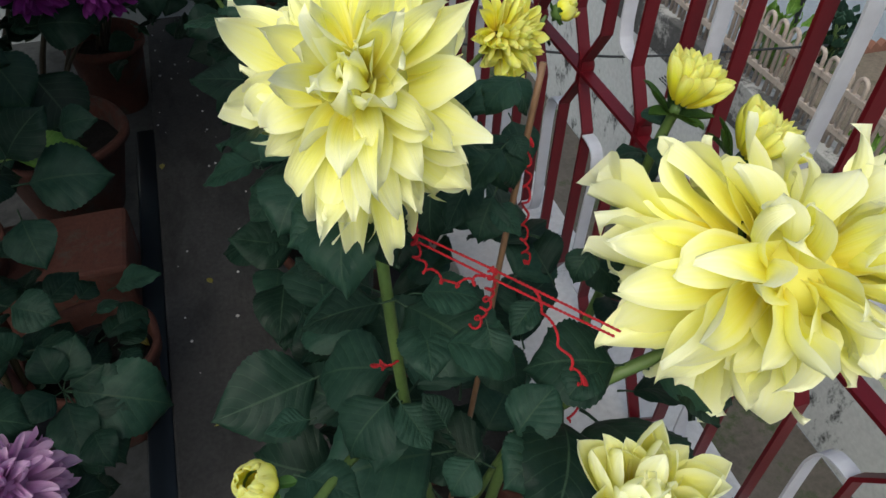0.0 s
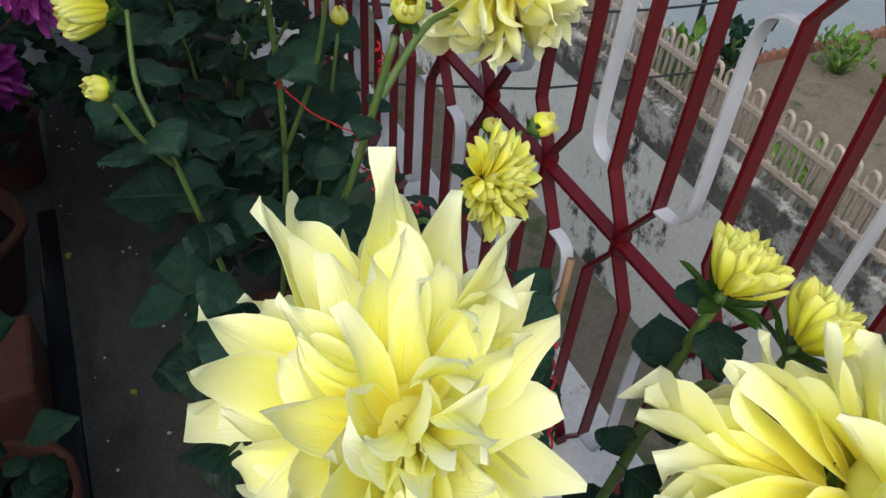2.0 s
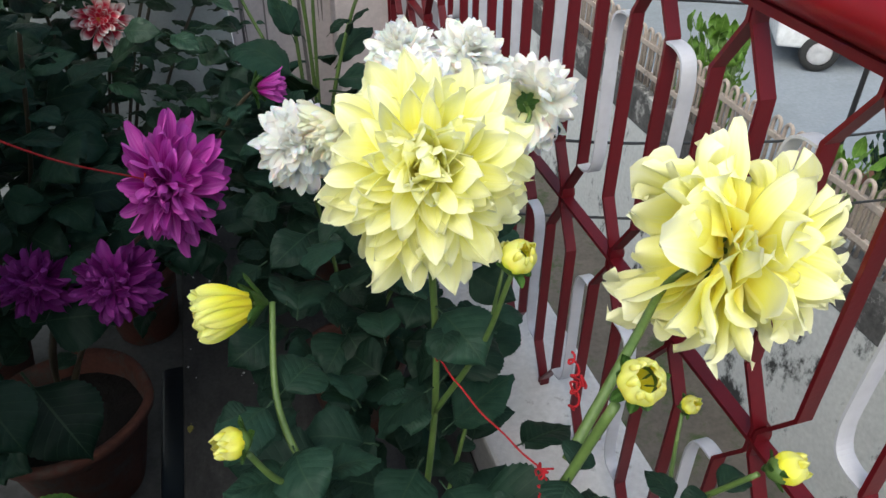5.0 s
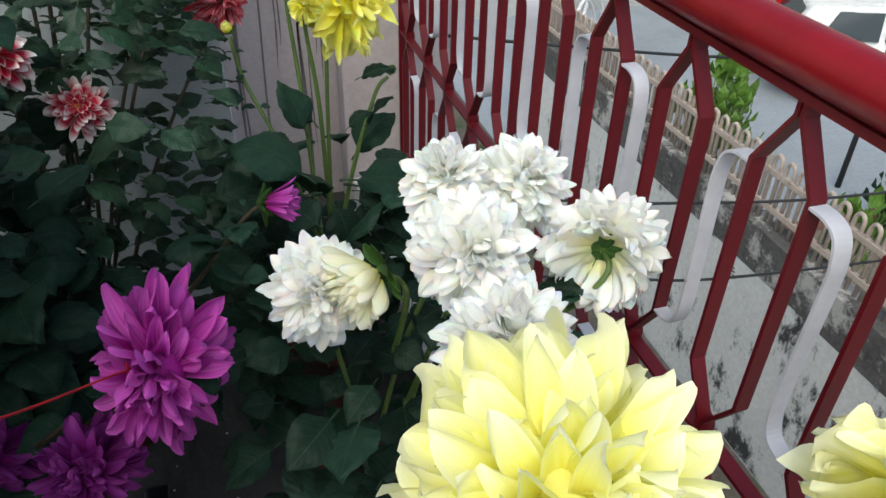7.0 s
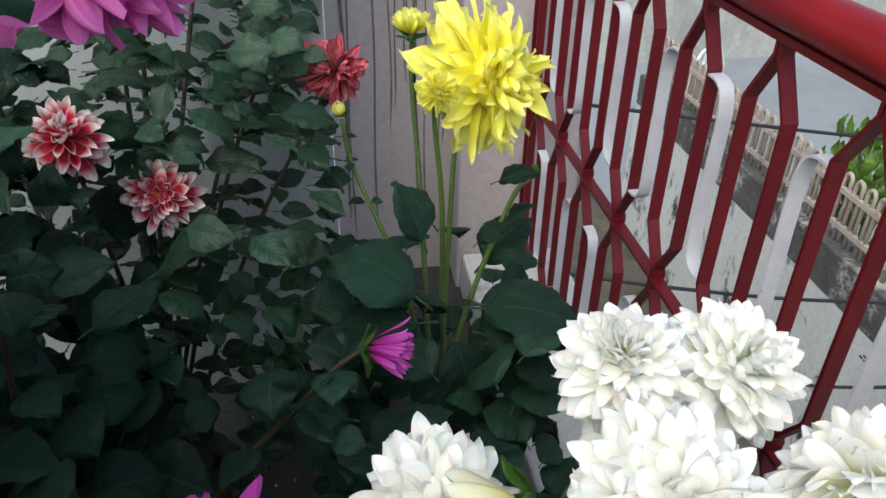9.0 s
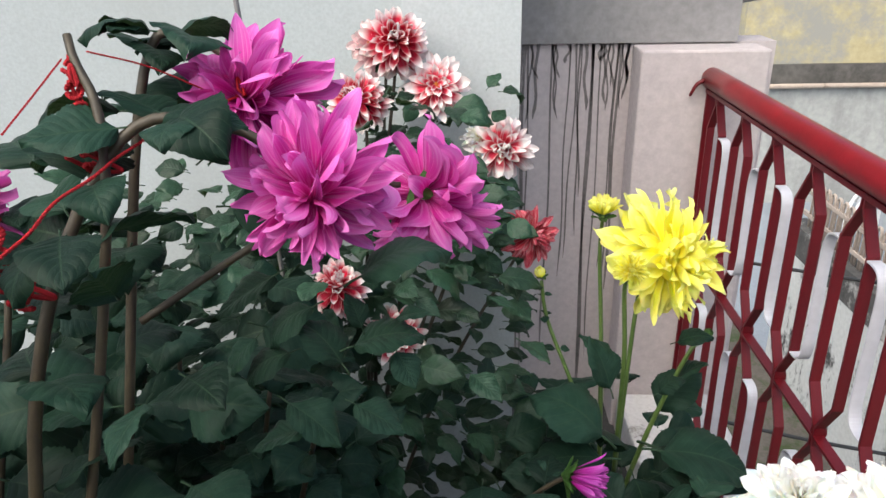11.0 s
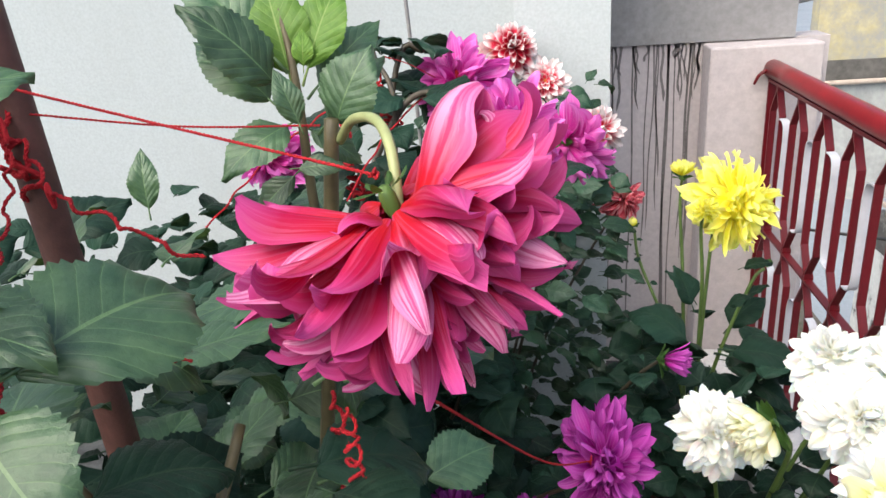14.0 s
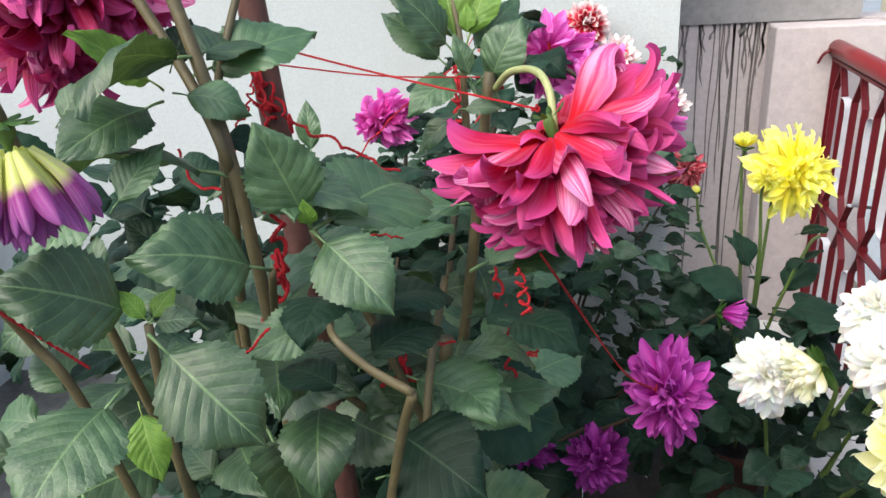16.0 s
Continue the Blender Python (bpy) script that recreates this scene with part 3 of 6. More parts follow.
for k in range(2):
    twist_pts = [q + 0.010 * Vector((math.cos(0.9 * i + math.pi * k), 0, math.sin(0.9 * i + math.pi * k))) for i, q in enumerate(run)]
    adopt(part("strand", tube(Mesh(), twist_pts, 0.010, 0.010, 6), M["wall_cement"]), service)


# ---- the car on the road ----
def car_at(x, y, turn):
    car = empty("car", (x, y, GROUND), "white family car parked on the road below", "car")
    base = Matrix.Translation((x, y, GROUND)) @ Matrix.Rotation(radians(turn), 4, "Z")
    prof = [(-1.95, 0.35), (-2.0, 0.75), (-1.95, 1.0), (-1.90, 1.06), (-1.62, 1.52), (-0.2, 1.62), (0.45, 1.55), (1.05, 1.05), (1.8, 0.9), (1.98, 0.7), (1.98, 0.35)]

    def slice_mesh(p, w0, w1):
        m = Mesh()
        n = len(p)
        m.add([(a, -w0 if b < 1.06 else -w1, b) for a, b in p] + [(a, w0 if b < 1.06 else w1, b) for a, b in p],
              [tuple(range(n))[::-1], tuple(range(n, 2 * n))] + [(i, (i + 1) % n, n + (i + 1) % n, n + i) for i in range(n)])
        return m

    def put(name, m, mat, label="", smooth=False, bevel=0.0, parent=None):
        ob = part(name, m, mat, None, label, smooth)
        if bevel:
            md = ob.modifiers.new("bevel", "BEVEL")
            md.width, md.segments = bevel, 3
        if parent:
            ob.parent = parent
        else:
            ob.matrix_basis = base
            adopt(ob, car)
        return ob

    put("body", slice_mesh(prof, 0.83, 0.66), M["car_white"], "", True, 0.06)
    rw = Mesh()
    rw.add([(-1.93, -0.58, 1.10), (-1.93, 0.58, 1.10), (-1.685, 0.52, 1.47), (-1.685, -0.52, 1.47)], [(0, 1, 2, 3)])
    put("rear_window", rw, M["glass"], "dark tinted rear window")
    for sy in (-1, 1):
        for pts in ([(-1.4, 1.1), (-1.2, 1.48), (-0.55, 1.52), (-0.55, 1.1)], [(-0.45, 1.1), (-0.45, 1.52), (0.35, 1.47), (0.8, 1.1)]):
            wm = Mesh()
            wm.add([(a, sy * (0.835 - 0.32 * (b - 1.06)), b) for a, b in pts], [(0, 1, 2, 3)])
            wm.add([(a, sy * (0.80 - 0.32 * (b - 1.06)), b) for a, b in pts], [(0, 1, 2, 3)])
            put("side_window", wm, M["glass"], "dark tinted side window")
        for ax in (-1.25, 1.25):
            tm = lathe(Mesh(), [(0.20, -0.09), (0.29, -0.1), (0.31, -0.06), (0.31, 0.06), (0.29, 0.1), (0.20, 0.09)], 28)
            wheel = put("wheel", tm, M["tyre"], "black tyre with a silver rim", True)
            wheel.matrix_basis = base @ Matrix.Translation((ax, sy * 0.80, 0.31)) @ Matrix.Rotation(math.pi / 2, 4, "X")
            adopt(wheel, car)
            rm = lathe(Mesh(), [(0.001, 0.05), (0.05, 0.07), (0.19, 0.075), (0.205, 0.06), (0.205, -0.06), (0.19, -0.075), (0.05, -0.07), (0.001, -0.05)], 20)
            rim = part("rim", rm, M["alloy"], wheel)
        lm = box(Mesh(), (-1.93, sy * 0.68 - 0.09, 0.98), (-1.70, sy * 0.68 + 0.09, 1.36), 0.03)
        put("tail_lamp", lm, M["tail_red"], "red tail lamp")


car_at(10.82, 10.13, -30)

# bent white pipe frame by the far side of the road
pf = empty("pipe_frame", (6.5, 13.0, GROUND), "white bent pipe frame standing by the road", "pipe frame")
for dx in (0.0, 0.35):
    adopt(part("hoop", tube(Mesh(), spline([(6.05 + dx, 12.6 + dx, GROUND), (6.10 + dx, 12.65 + dx, GROUND + 0.6), (6.32 + dx, 12.85 + dx, GROUND + 1.0), (6.62 + dx, 13.1 + dx, GROUND + 0.95), (6.88 + dx, 13.3 + dx, GROUND + 0.5), (6.92 + dx, 13.35 + dx, GROUND)], 24), 0.03, 0.03, 8), M["white_metal"]), pf)
adopt(part("cross_tube", tube(Mesh(), [(6.11, 12.66, GROUND + 0.62), (6.46, 13.01, GROUND + 0.62)], 0.025, 0.025, 8), M["white_metal"]), pf)

# thin street pole at the road's edge
tagged(part("pole", tube(Mesh(), [(7.8, 7.6, GROUND), (8.05, 7.85, GROUND + 3.4)], 0.04, 0.03, 8), M["cable"]), "thin dark leaning pole at the edge of the road", "pole")

# brick edging of the garden bed
edge = empty("brick_edging", (8.05, 6.78, GROUND), "row of tilted red bricks edging the garden bed", "edging", "", "structure")
bk = box(Mesh(), (-0.05, -0.1, -0.06), (0.05, 0.1, 0.10), 0.008).data("brick", M["brick_edge"], False)
rng = random.Random(8)
for i in range(56):
    ob = part("brick", bk, None)
    ob.location = (4.4 + 0.17 * i, 6.78 + 0.02 * rng.random(), GROUND + 0.05)
    ob.rotation_euler = (radians(38 + rng.uniform(-8, 8)), 0, math.pi / 2 + rng.uniform(-0.1, 0.1))
    adopt(ob, edge)


# ---- flowers and leaves ----
def petal(m, frame_m, length, width, cup, bend, twist, wave, rng, nv=9, nu=6, point=2.6, curl=0.0, taper=0.8):
    """One petal as a cupped, bent blade; its base at the frame's origin, length along x, upper face along z."""
    verts, uvs, faces = [], [], []
    x = z = 0.0
    ph, ph2 = rng.uniform(0, 6.28), rng.uniform(0, 6.28)
    ang = 0.0
    side = rng.uniform(-0.18, 0.18) * length
    last = 0.0
    for i in range(nv + 1):
        s = 1 - (1 - i / nv) ** 1.5
        if i:
            ang = bend * s ** 1.4 + curl * s ** 5
            x += length * (s - last) * math.cos(ang)
            z += length * (s - last) * math.sin(ang)
        last = s
        w = width * max(0.015, (0.10 + 0.90 * s) ** 0.65 * (1 - s ** point) ** taper / (0.66 if taper < 1 else 0.6)) / 2
        tw = twist * s * s
        for j in range(nu + 1):
            u = 2 * j / nu - 1
            lift = cup * w * (0.6 * u * u + 0.4 * abs(u) - 0.4) * (0.6 + 1.0 * s) + wave * width * s * (0.7 * math.sin(3.2 * s + ph + 1.6 * u) + 0.55 * u * u * math.sin(11.0 * s + ph2 + 2.0 * u))
            yy, zz = u * w * (1 - 0.22 * abs(cup) * u * u) + side * s * s, lift
            yy, zz = yy * math.cos(tw) - zz * math.sin(tw), yy * math.sin(tw) + zz * math.cos(tw)
            verts.append(frame_m @ Vector((x - zz * math.sin(ang), yy, z + zz * math.cos(ang))))
            uvs.append((j / nu, s))
    for i in range(nv):
        for j in range(nu):
            a = i * (nu + 1) + j
            faces.append((a, a + 1, a + nu + 2, a + nu + 1))
    m.add(verts, faces, uvs)


def flower_mesh(R, n, wide, el_out, el_in, bend_out, bend_in, cup, wave, seed, twist=0.25, short=0.34, start=0.0, depth=0.16, mess=1.0, point=2.6, curl=0.5, hub=0.20, extra=(), nv=9, taper=0.8, core=0.0):
    """A double dahlia: petals in a spiral from the reflexed outer ones to the closed heart."""
    rng = random.Random(seed)
    m = Mesh()
    for i in range(n):
        f = start + (1 - start) * i / (n - 1)
        az = i * 2.39996 + rng.uniform(-0.3, 0.3) * mess
        el = radians(el_out + (el_in - el_out) * f ** 1.1 + rng.uniform(-13, 13) * mess)
        length = (1 - (1 - short) * f ** 1.3) * rng.uniform(1 - 0.16 * mess, 1 + 0.12 * mess)
        w = wide * (1 - 0.5 * f) * rng.uniform(0.78, 1.22)
        rb, hb = hub * (1 - f) ** 0.7, depth * (2 * f - 1)
        fm = Matrix.Rotation(az, 4, "Z") @ Matrix.Translation((rb, 0, hb)) @ Matrix.Rotation(-el, 4, "Y")
        bend = radians(bend_out + (bend_in - bend_out) * f + rng.uniform(-26, 26) * mess)
        petal(m, fm, length - rb * 0.5, w, (cup + rng.uniform(-0.45, 0.45)), bend, rng.uniform(-twist, twist), wave * rng.uniform(0.4, 1.3), rng, nv=nv, point=point, curl=rng.uniform(-1.3, 0.7) * curl, taper=taper)
    for az, el, length, w, bend in extra:
        fm = Matrix.Rotation(radians(az), 4, "Z") @ Matrix.Translation((0.1, 0, -0.1)) @ Matrix.Rotation(-radians(el), 4, "Y")
        petal(m, fm, length, w, rng.uniform(0.4, 1.1), radians(bend), rng.uniform(-0.45, 0.45), wave * 0.7, rng, nv=nv, point=point, taper=taper, curl=rng.uniform(-0.5, 0.5) * curl)
    # added solid core in petal colour, keeps the gaps between petals bright
    if core:
        lathe(m, [(core * math.sin(a), 0.25 * core - core * 0.75 * math.cos(a)) for a in np.linspace(0.02, math.pi - 0.02, 9)], 16)
    reach = 1.0
    if el_out < 0:
        r = sorted(math.hypot(v[0], v[1]) for v in m.v)
        reach = r[int(len(r) * 0.985)]
    m.v = [(v[0] * R / reach, v[1] * R / reach, v[2] * R / reach) for v in m.v]
    return m


KINDS = {
    "big": dict(n=152, wide=0.42, el_out=-58, el_in=72, bend_out=-28, bend_in=8, cup=0.4, wave=0.27, twist=1.2, depth=0.28, short=0.66, mess=1.6, curl=1.8, point=2.6, taper=0.95, nv=12, core=0.34),
    "blowsy": dict(n=130, wide=0.50, el_out=-58, el_in=80, bend_out=-24, bend_in=20, cup=0.35, wave=0.24, twist=0.9, depth=0.30, short=0.60, mess=1.35, curl=1.6, point=3.0, taper=0.95, nv=12, core=0.34),
    "formal": dict(n=240, wide=0.38, el_out=-54, el_in=80, bend_out=-36, bend_in=4, cup=0.5, wave=0.22, twist=0.6, depth=0.30, short=0.54, mess=1.05, point=3.8, taper=0.85, curl=1.4, nv=11, core=0.40),
    "white": dict(n=250, wide=0.36, el_out=-58, el_in=82, bend_out=-50, bend_in=4, cup=0.2, wave=0.12, twist=0.5, depth=0.34, short=0.60, mess=0.9, point=4.2, taper=0.8, curl=0.9, core=0.46),
    "purple": dict(n=132, wide=0.36, el_out=-62, el_in=74, bend_out=-6, bend_in=22, cup=0.9, wave=0.16, twist=0.9, depth=0.30, short=0.58, mess=1.35, point=4.0, curl=1.5, core=0.34),
    "loose": dict(n=84, wide=0.44, el_out=-56, el_in=62, bend_out=-24, bend_in=8, cup=0.8, wave=0.24, twist=1.2, depth=0.26, short=0.6, mess=1.5, curl=2.0, point=2.7, taper=0.95, nv=12, core=0.2),
    "pink": dict(n=175, wide=0.31, el_out=0, el_in=80, bend_out=20, bend_in=0, cup=1.0, wave=0.20, twist=1.3, depth=0.20, short=0.78, mess=1.35, curl=2.2, hub=0.14, point=2.6, taper=0.95, nv=14, core=0.18),
    "small": dict(n=56, wide=0.36, el_out=-20, el_in=40, bend_out=14, bend_in=24, cup=0.7, wave=0.08, twist=0.4, short=0.34, mess=0.8, hub=0.16, point=3.8),
    "ball": dict(n=96, wide=0.38, el_out=-72, el_in=84, bend_out=4, bend_in=16, cup=0.7, wave=0.10, twist=0.4, short=0.6, depth=0.32, mess=1.0, point=3.8),
    "opening": dict(n=130, wide=0.17, el_out=8, el_in=88, bend_out=2, bend_in=14, cup=0.9, wave=0.05, twist=0.35, short=0.45, depth=0.12, mess=0.9),
    "half": dict(n=64, wide=0.34, el_out=42, el_in=88, bend_out=26, bend_in=8, cup=0.9, wave=0.05, twist=0.25, short=0.8, depth=0.05, mess=0.6, point=4.0),
}
HEADS, FILLS = [], []


def clear_of_heads(q, gap=0.8):
    """Whether a leaf's middle leaves the faces of all flower heads free."""
    for at, d, R in HEADS:
        v = q - at
        s = v.dot(d)
        if -0.6 * R < s < 0.45 and (v - d * s).length < R * gap + 0.25 * max(0.0, s) * 0.2:
            return False
    return True


def sepals(m, R, n=8, spread=25, length=0.5, seed=0):
    rng = random.Random(seed)
    for i in range(n):
        az = 2 * math.pi * i / n + rng.uniform(-0.2, 0.2)
        fm = Matrix.Rotation(az, 4, "Z") @ Matrix.Translation((R * 0.05, 0, -R * 0.31)) @ Matrix.Rotation(-radians(spread + rng.uniform(-15, 15)), 4, "Y")
        petal(m, fm, R * length * rng.uniform(0.85, 1.15), R * length * 0.5, 0.4, radians(rng.uniform(-40, 10)), 0.1, 0.05, rng)
    k = min(1.0, 0.055 / R)
    lathe(m, [(0.001, -R * 0.34), (R * k * 0.06, -R * 0.33), (R * k * 0.10, -R * 0.27), (R * k * 0.10, -R * 0.18), (R * k * 0.05, -R * 0.1), (0.001, 0)], 12)


def bud_mesh(R, seed):
    """A closed bud: a ridged drop of folded petals with a few loose tips at its mouth."""
    rng = random.Random(seed)
    m = Mesh()
    sides, rows = 36, 14
    verts, faces, uvs = [], [], []
    ph = rng.uniform(0, 6.28)
    for i in range(rows + 1):
        s = i / rows
        z = R * (-1.0 + 2.1 * s)
        r = R * math.sin(math.pi * (0.06 + 0.80 * s)) ** 0.75
        for j in range(sides):
            a = 2 * math.pi * j / sides
            fold = abs(math.sin(3.5 * a + ph + 1.3 * s))
            k = r * (0.90 + 0.13 * fold ** 0.6 * min(1.0, 2.0 * s))
            verts.append((k * math.cos(a), k * math.sin(a), z))
            uvs.append((0.2 + 0.6 * fold, 0.15 + 0.8 * s))
    for i in range(rows):
        for j in range(sides):
            k = (j + 1) % sides
            faces.append((i * sides + j, i * sides + k, (i + 1) * sides + k, (i + 1) * sides + j))
    m.add(verts, faces, uvs)
    for i in range(9):
        fm = Matrix.Rotation(i * 2.39996, 4, "Z") @ Matrix.Translation((R * 0.70, 0, R * 0.10)) @ Matrix.Rotation(-radians(rng.uniform(74, 92)), 4, "Y")
        petal(m, fm, R * rng.uniform(1.05, 1.35), R * 0.85, 0.8, radians(rng.uniform(30, 62)), 0.0, 0.05, rng)
    return m


def leaf_mesh(name, material, wide, droop, fold, teeth, seed, petiole=0.16, lobes=0.0):
    """A toothed ovate leaf of unit length along y, folded along its midrib, with its stalk."""
    rng = random.Random(seed)
    m = Mesh()
    nv, half = 34, 3
    verts, uvs, faces = [], [], []
    y = petiole
    z = 0.0
    seg = (1 - petiole) / nv
    twist = rng.uniform(-0.25, 0.25)
    for i in range(nv + 1):
        s = i / nv
        ang = -droop * s ** 1.2 + 0.25 * droop
        if i:
            y += seg * math.cos(ang)
            z += seg * math.sin(ang)
        w = 1.05 * wide * (math.sin(math.pi * min(1, s ** 0.84 * 0.985 + 0.012)) ** 0.98) * (1.0 - 0.15 * s)
        w = max(w, 0.004)
        tooth = 1 + (teeth * (1 if i % 2 else -0.6) if 0 < i < nv else 0)
        for j in range(-half, half + 1):
            u = j / half
            ww = w * (tooth if abs(j) == half else 1) * u
            ripple = 0.020 * math.sin(11 * s + 2.0 * abs(u) + seed) * abs(u) + (0.012 * math.sin(math.pi * 9 * s - 5 * abs(u)))*abs(u)
            zz = fold * abs(ww) + ripple - 0.22 * wide * abs(u) ** 3
            a = twist * s
            verts.append((ww * math.cos(a), y - zz * math.sin(ang), z + zz * math.cos(ang) + ww * math.sin(a)))
            uvs.append((0.5 + 0.5 * u, s))
    k = 2 * half + 1
    for i in range(nv):
        for j in range(k - 1):
            faces.append((i * k + j, i * k + j + 1, (i + 1) * k + j + 1, (i + 1) * k + j))
    m.add(verts, faces, uvs)
    st = Mesh()
    tube(st, [(0, 0, -0.01), (0, petiole * 0.5, 0.0), (0, petiole + 0.05, -0.004)], 0.014, 0.009, 5)
    m.add(st.v, st.f, [(0.5, 0.5)] * len(st.v))
    return m.data(name, material)


LEAVES = {}
for fam, mat, wides in (("leaf", "leaf", (0.37, 0.33, 0.40)), ("light", "leaf_light", (0.23, 0.26, 0.20)), ("front", "leaf_front", (0.31, 0.28, 0.27)), ("slim", "leaf_front", (0.24, 0.21, 0.26)), ("bush", "leaf_bush", (0.26, 0.23, 0.29)), ("dead", "leaf_dead", (0.24, 0.2, 0.26))):
    LEAVES[fam] = [leaf_mesh("leaf", M[mat], w, d, fo, 0.03 if fam not in ("front", "slim") else 0.05, 10 * i + len(fam)) for i, (w, d, fo) in enumerate([(wides[0], 0.9, 0.25), (wides[1], 0.5, 0.35), (wides[2], 1.3, 0.15), (wides[0], 0.2, 0.3), (wides[1], 1.7, 0.3)])]


class Plant:
    """A thing with stems, leaves, buds and flower heads, rooted at a place."""

    def __init__(self, at, label, fam="leaf", stem="stem", seed=1, name="dahlia_plant"):
        self.thing = empty(name, at, label, "plant", "potted dahlias")
        self.at, self.fam, self.mat, self.rng = Vector(at), fam, M[stem], random.Random(seed)

    def own(self, ob):
        return adopt(ob, self.thing)

    def stem(self, pts, r0=0.006, r1=0.004, mat=None):
        q = spline(pts, 6 * len(pts))
        self.own(part("stem", tube(Mesh(), q, r0, r1, 8), mat or self.mat))
        return q

    def leaf(self, base, tip, fam=None, kind=None, up=(0, 0, 1), roll=0.0):
        """A leaf from its stalk's foot to its tip."""
        base, tip = Vector(base), Vector(tip)
        d = tip - base
        size = d.length
        d.normalize()
        up = Vector(up)
        side = d.cross(up)
        if side.length < 1e-3:
            side = d.cross(Vector((1, 0, 0)))
        side.normalize()
        nrm = side.cross(d)
        m = Matrix((side, d, nrm)).transposed().to_4x4()
        m = Matrix.Translation(base) @ m @ Matrix.Rotation(roll, 4, "Y") @ Matrix.Scale(size * 1.08, 4)
        fam = fam or self.fam
        ob = part("leaf", LEAVES[fam][self.rng.randrange(5) if kind is None else kind], None)
        ob.matrix_basis = m
        ob.parent = self.thing
        ob.matrix_parent_inverse = Matrix.Translation(self.thing.location).inverted()
        if fam == "dead":
            tagged(ob, "yellowed withering leaf")
        return ob

    def leafy(self, pts, s0, s1, step, size, fam=None, droop=0.25, light_top=0.0):
        """Opposite pairs of leaves along a stem."""
        rng = self.rng
        total = sum((b - a).length for a, b in zip(pts, pts[1:]))
        n = max(1, int(total * (s1 - s0) / step))
        az = rng.uniform(0, 6.28)
        for i in range(n):
            s = s0 + (s1 - s0) * (i + 0.5) / n
            q = pts[min(len(pts) - 1, int(s * len(pts)))]
            az += 1.57 + rng.uniform(-0.4, 0.4)
            for side in (0, math.pi):
                a = az + side + rng.uniform(-0.3, 0.3)
                k = rng.uniform(*size) * (1.15 - 0.45 * s)
                d = Vector((math.cos(a), math.sin(a), rng.uniform(0.5, 0.1) - droop)).normalized()
                fm = "light" if light_top and s > light_top else fam
                self.leaf(q, q + d * k, fm, None, (0, 0, 1), rng.uniform(-0.5, 0.5))
                if k > 0.08 and rng.random() < 0.55:
                    b = q + d * k * 0.3
                    for sg in (-1, 1):
                        e = (d + sg * 0.9 * d.cross(Vector((0, 0, 1)))).normalized()
                        self.leaf(b, b + e * k * 0.55, fm, None, (0, 0, 1), rng.uniform(-0.4, 0.4))

    def fill(self, n, lo, hi, size, fam=None):
        """Asks for leaves of side shoots in a region; they grow once all heads stand."""
        FILLS.append((self, n, lo, hi, size, fam))

    def grow(self, n, lo, hi, size, fam):
        rng = self.rng
        c = (Vector(lo) + Vector(hi)) / 2
        for _ in range(n):
            for _try in range(6):
                q = Vector([rng.uniform(lo[i], hi[i]) for i in range(3)])
                out = Vector((q.x - c.x, q.y - c.y, 0))
                out = (out.normalized() if out.length > 1e-4 else Vector((1, 0, 0))) + Vector((rng.uniform(-0.8, 0.8), rng.uniform(-0.8, 0.8), rng.uniform(-0.35, 0.35)))
                k = rng.uniform(*size)
                tip = q + out.normalized() * k
                if clear_of_heads(q.lerp(tip, 0.6)) and clear_of_heads(tip, 0.5):
                    self.leaf(q, tip, fam, None, (rng.uniform(-0.4, 0.4), rng.uniform(-0.7, 0.1), 0.8), rng.uniform(-0.5, 0.5))
                    break

    def head(self, at, direction, R, kind, mat, seed, label="", sep=(8, 20, 0.42), roll=0.0, stretch=(1, 1, 1), ways=(), **over):
        prm = dict(KINDS[kind])
        prm.update(over)
        turn = facing(at, direction, roll).to_3x3().inverted()
        local = [(turn @ Vector(w).normalized(), *rest) for w, *rest in ways]
        prm["extra"] = tuple((math.degrees(math.atan2(v.y, v.x)), math.degrees(math.asin(v.z)), *rest) for v, *rest in local)
        pose_m = facing(at, direction, roll) @ Matrix.Diagonal((*stretch, 1))
        m = flower_mesh(R, seed=seed, **prm)
        HEADS.append((Vector(at), Vector(direction).normalized(), R))
        ob = part("flower_head", m, M[mat], None, label)
        ob.matrix_basis = pose_m
        self.own_posed(ob)
        sm = Mesh()
        sepals(sm, R, *sep, seed=seed)
        part("calyx", sm, M["sepal"], ob)
        if kind == "small":
            dome = lathe(Mesh(), [(R * 0.13, R * 0.02), (R * 0.15, R * 0.10), (R * 0.10, R * 0.17), (0.0005, R * 0.19)], 14)
            part("disc", dome, M["disc"], ob, "orange yellow disc")
        return ob

    def own_posed(self, ob):
        ob.parent = self.thing
        ob.matrix_parent_inverse = Matrix.Translation(self.thing.location).inverted()
        return ob

    def bud(self, at, direction, R, mat, seed, label="", sep=(7, 60, 1.15)):
        R *= 0.62
        ob = part("bud", bud_mesh(R, seed), M[mat], None, label)
        ob.matrix_basis = facing(at, direction)
        self.own_posed(ob)
        sm = Mesh()
        rng = random.Random(seed)
        for i in range(sep[0]):
            az = 2 * math.pi * i / sep[0] + rng.uniform(-0.2, 0.2)
            fm = Matrix.Rotation(az, 4, "Z") @ Matrix.Translation((R * 0.35, 0, -R * 0.95)) @ Matrix.Rotation(-radians(rng.uniform(-10, sep[1])), 4, "Y")
            petal(sm, fm, R * sep[2] * rng.uniform(0.8, 1.2), R * 0.75, 0.5, radians(rng.uniform(-50, 45)), 0.1, 0.05, rng)
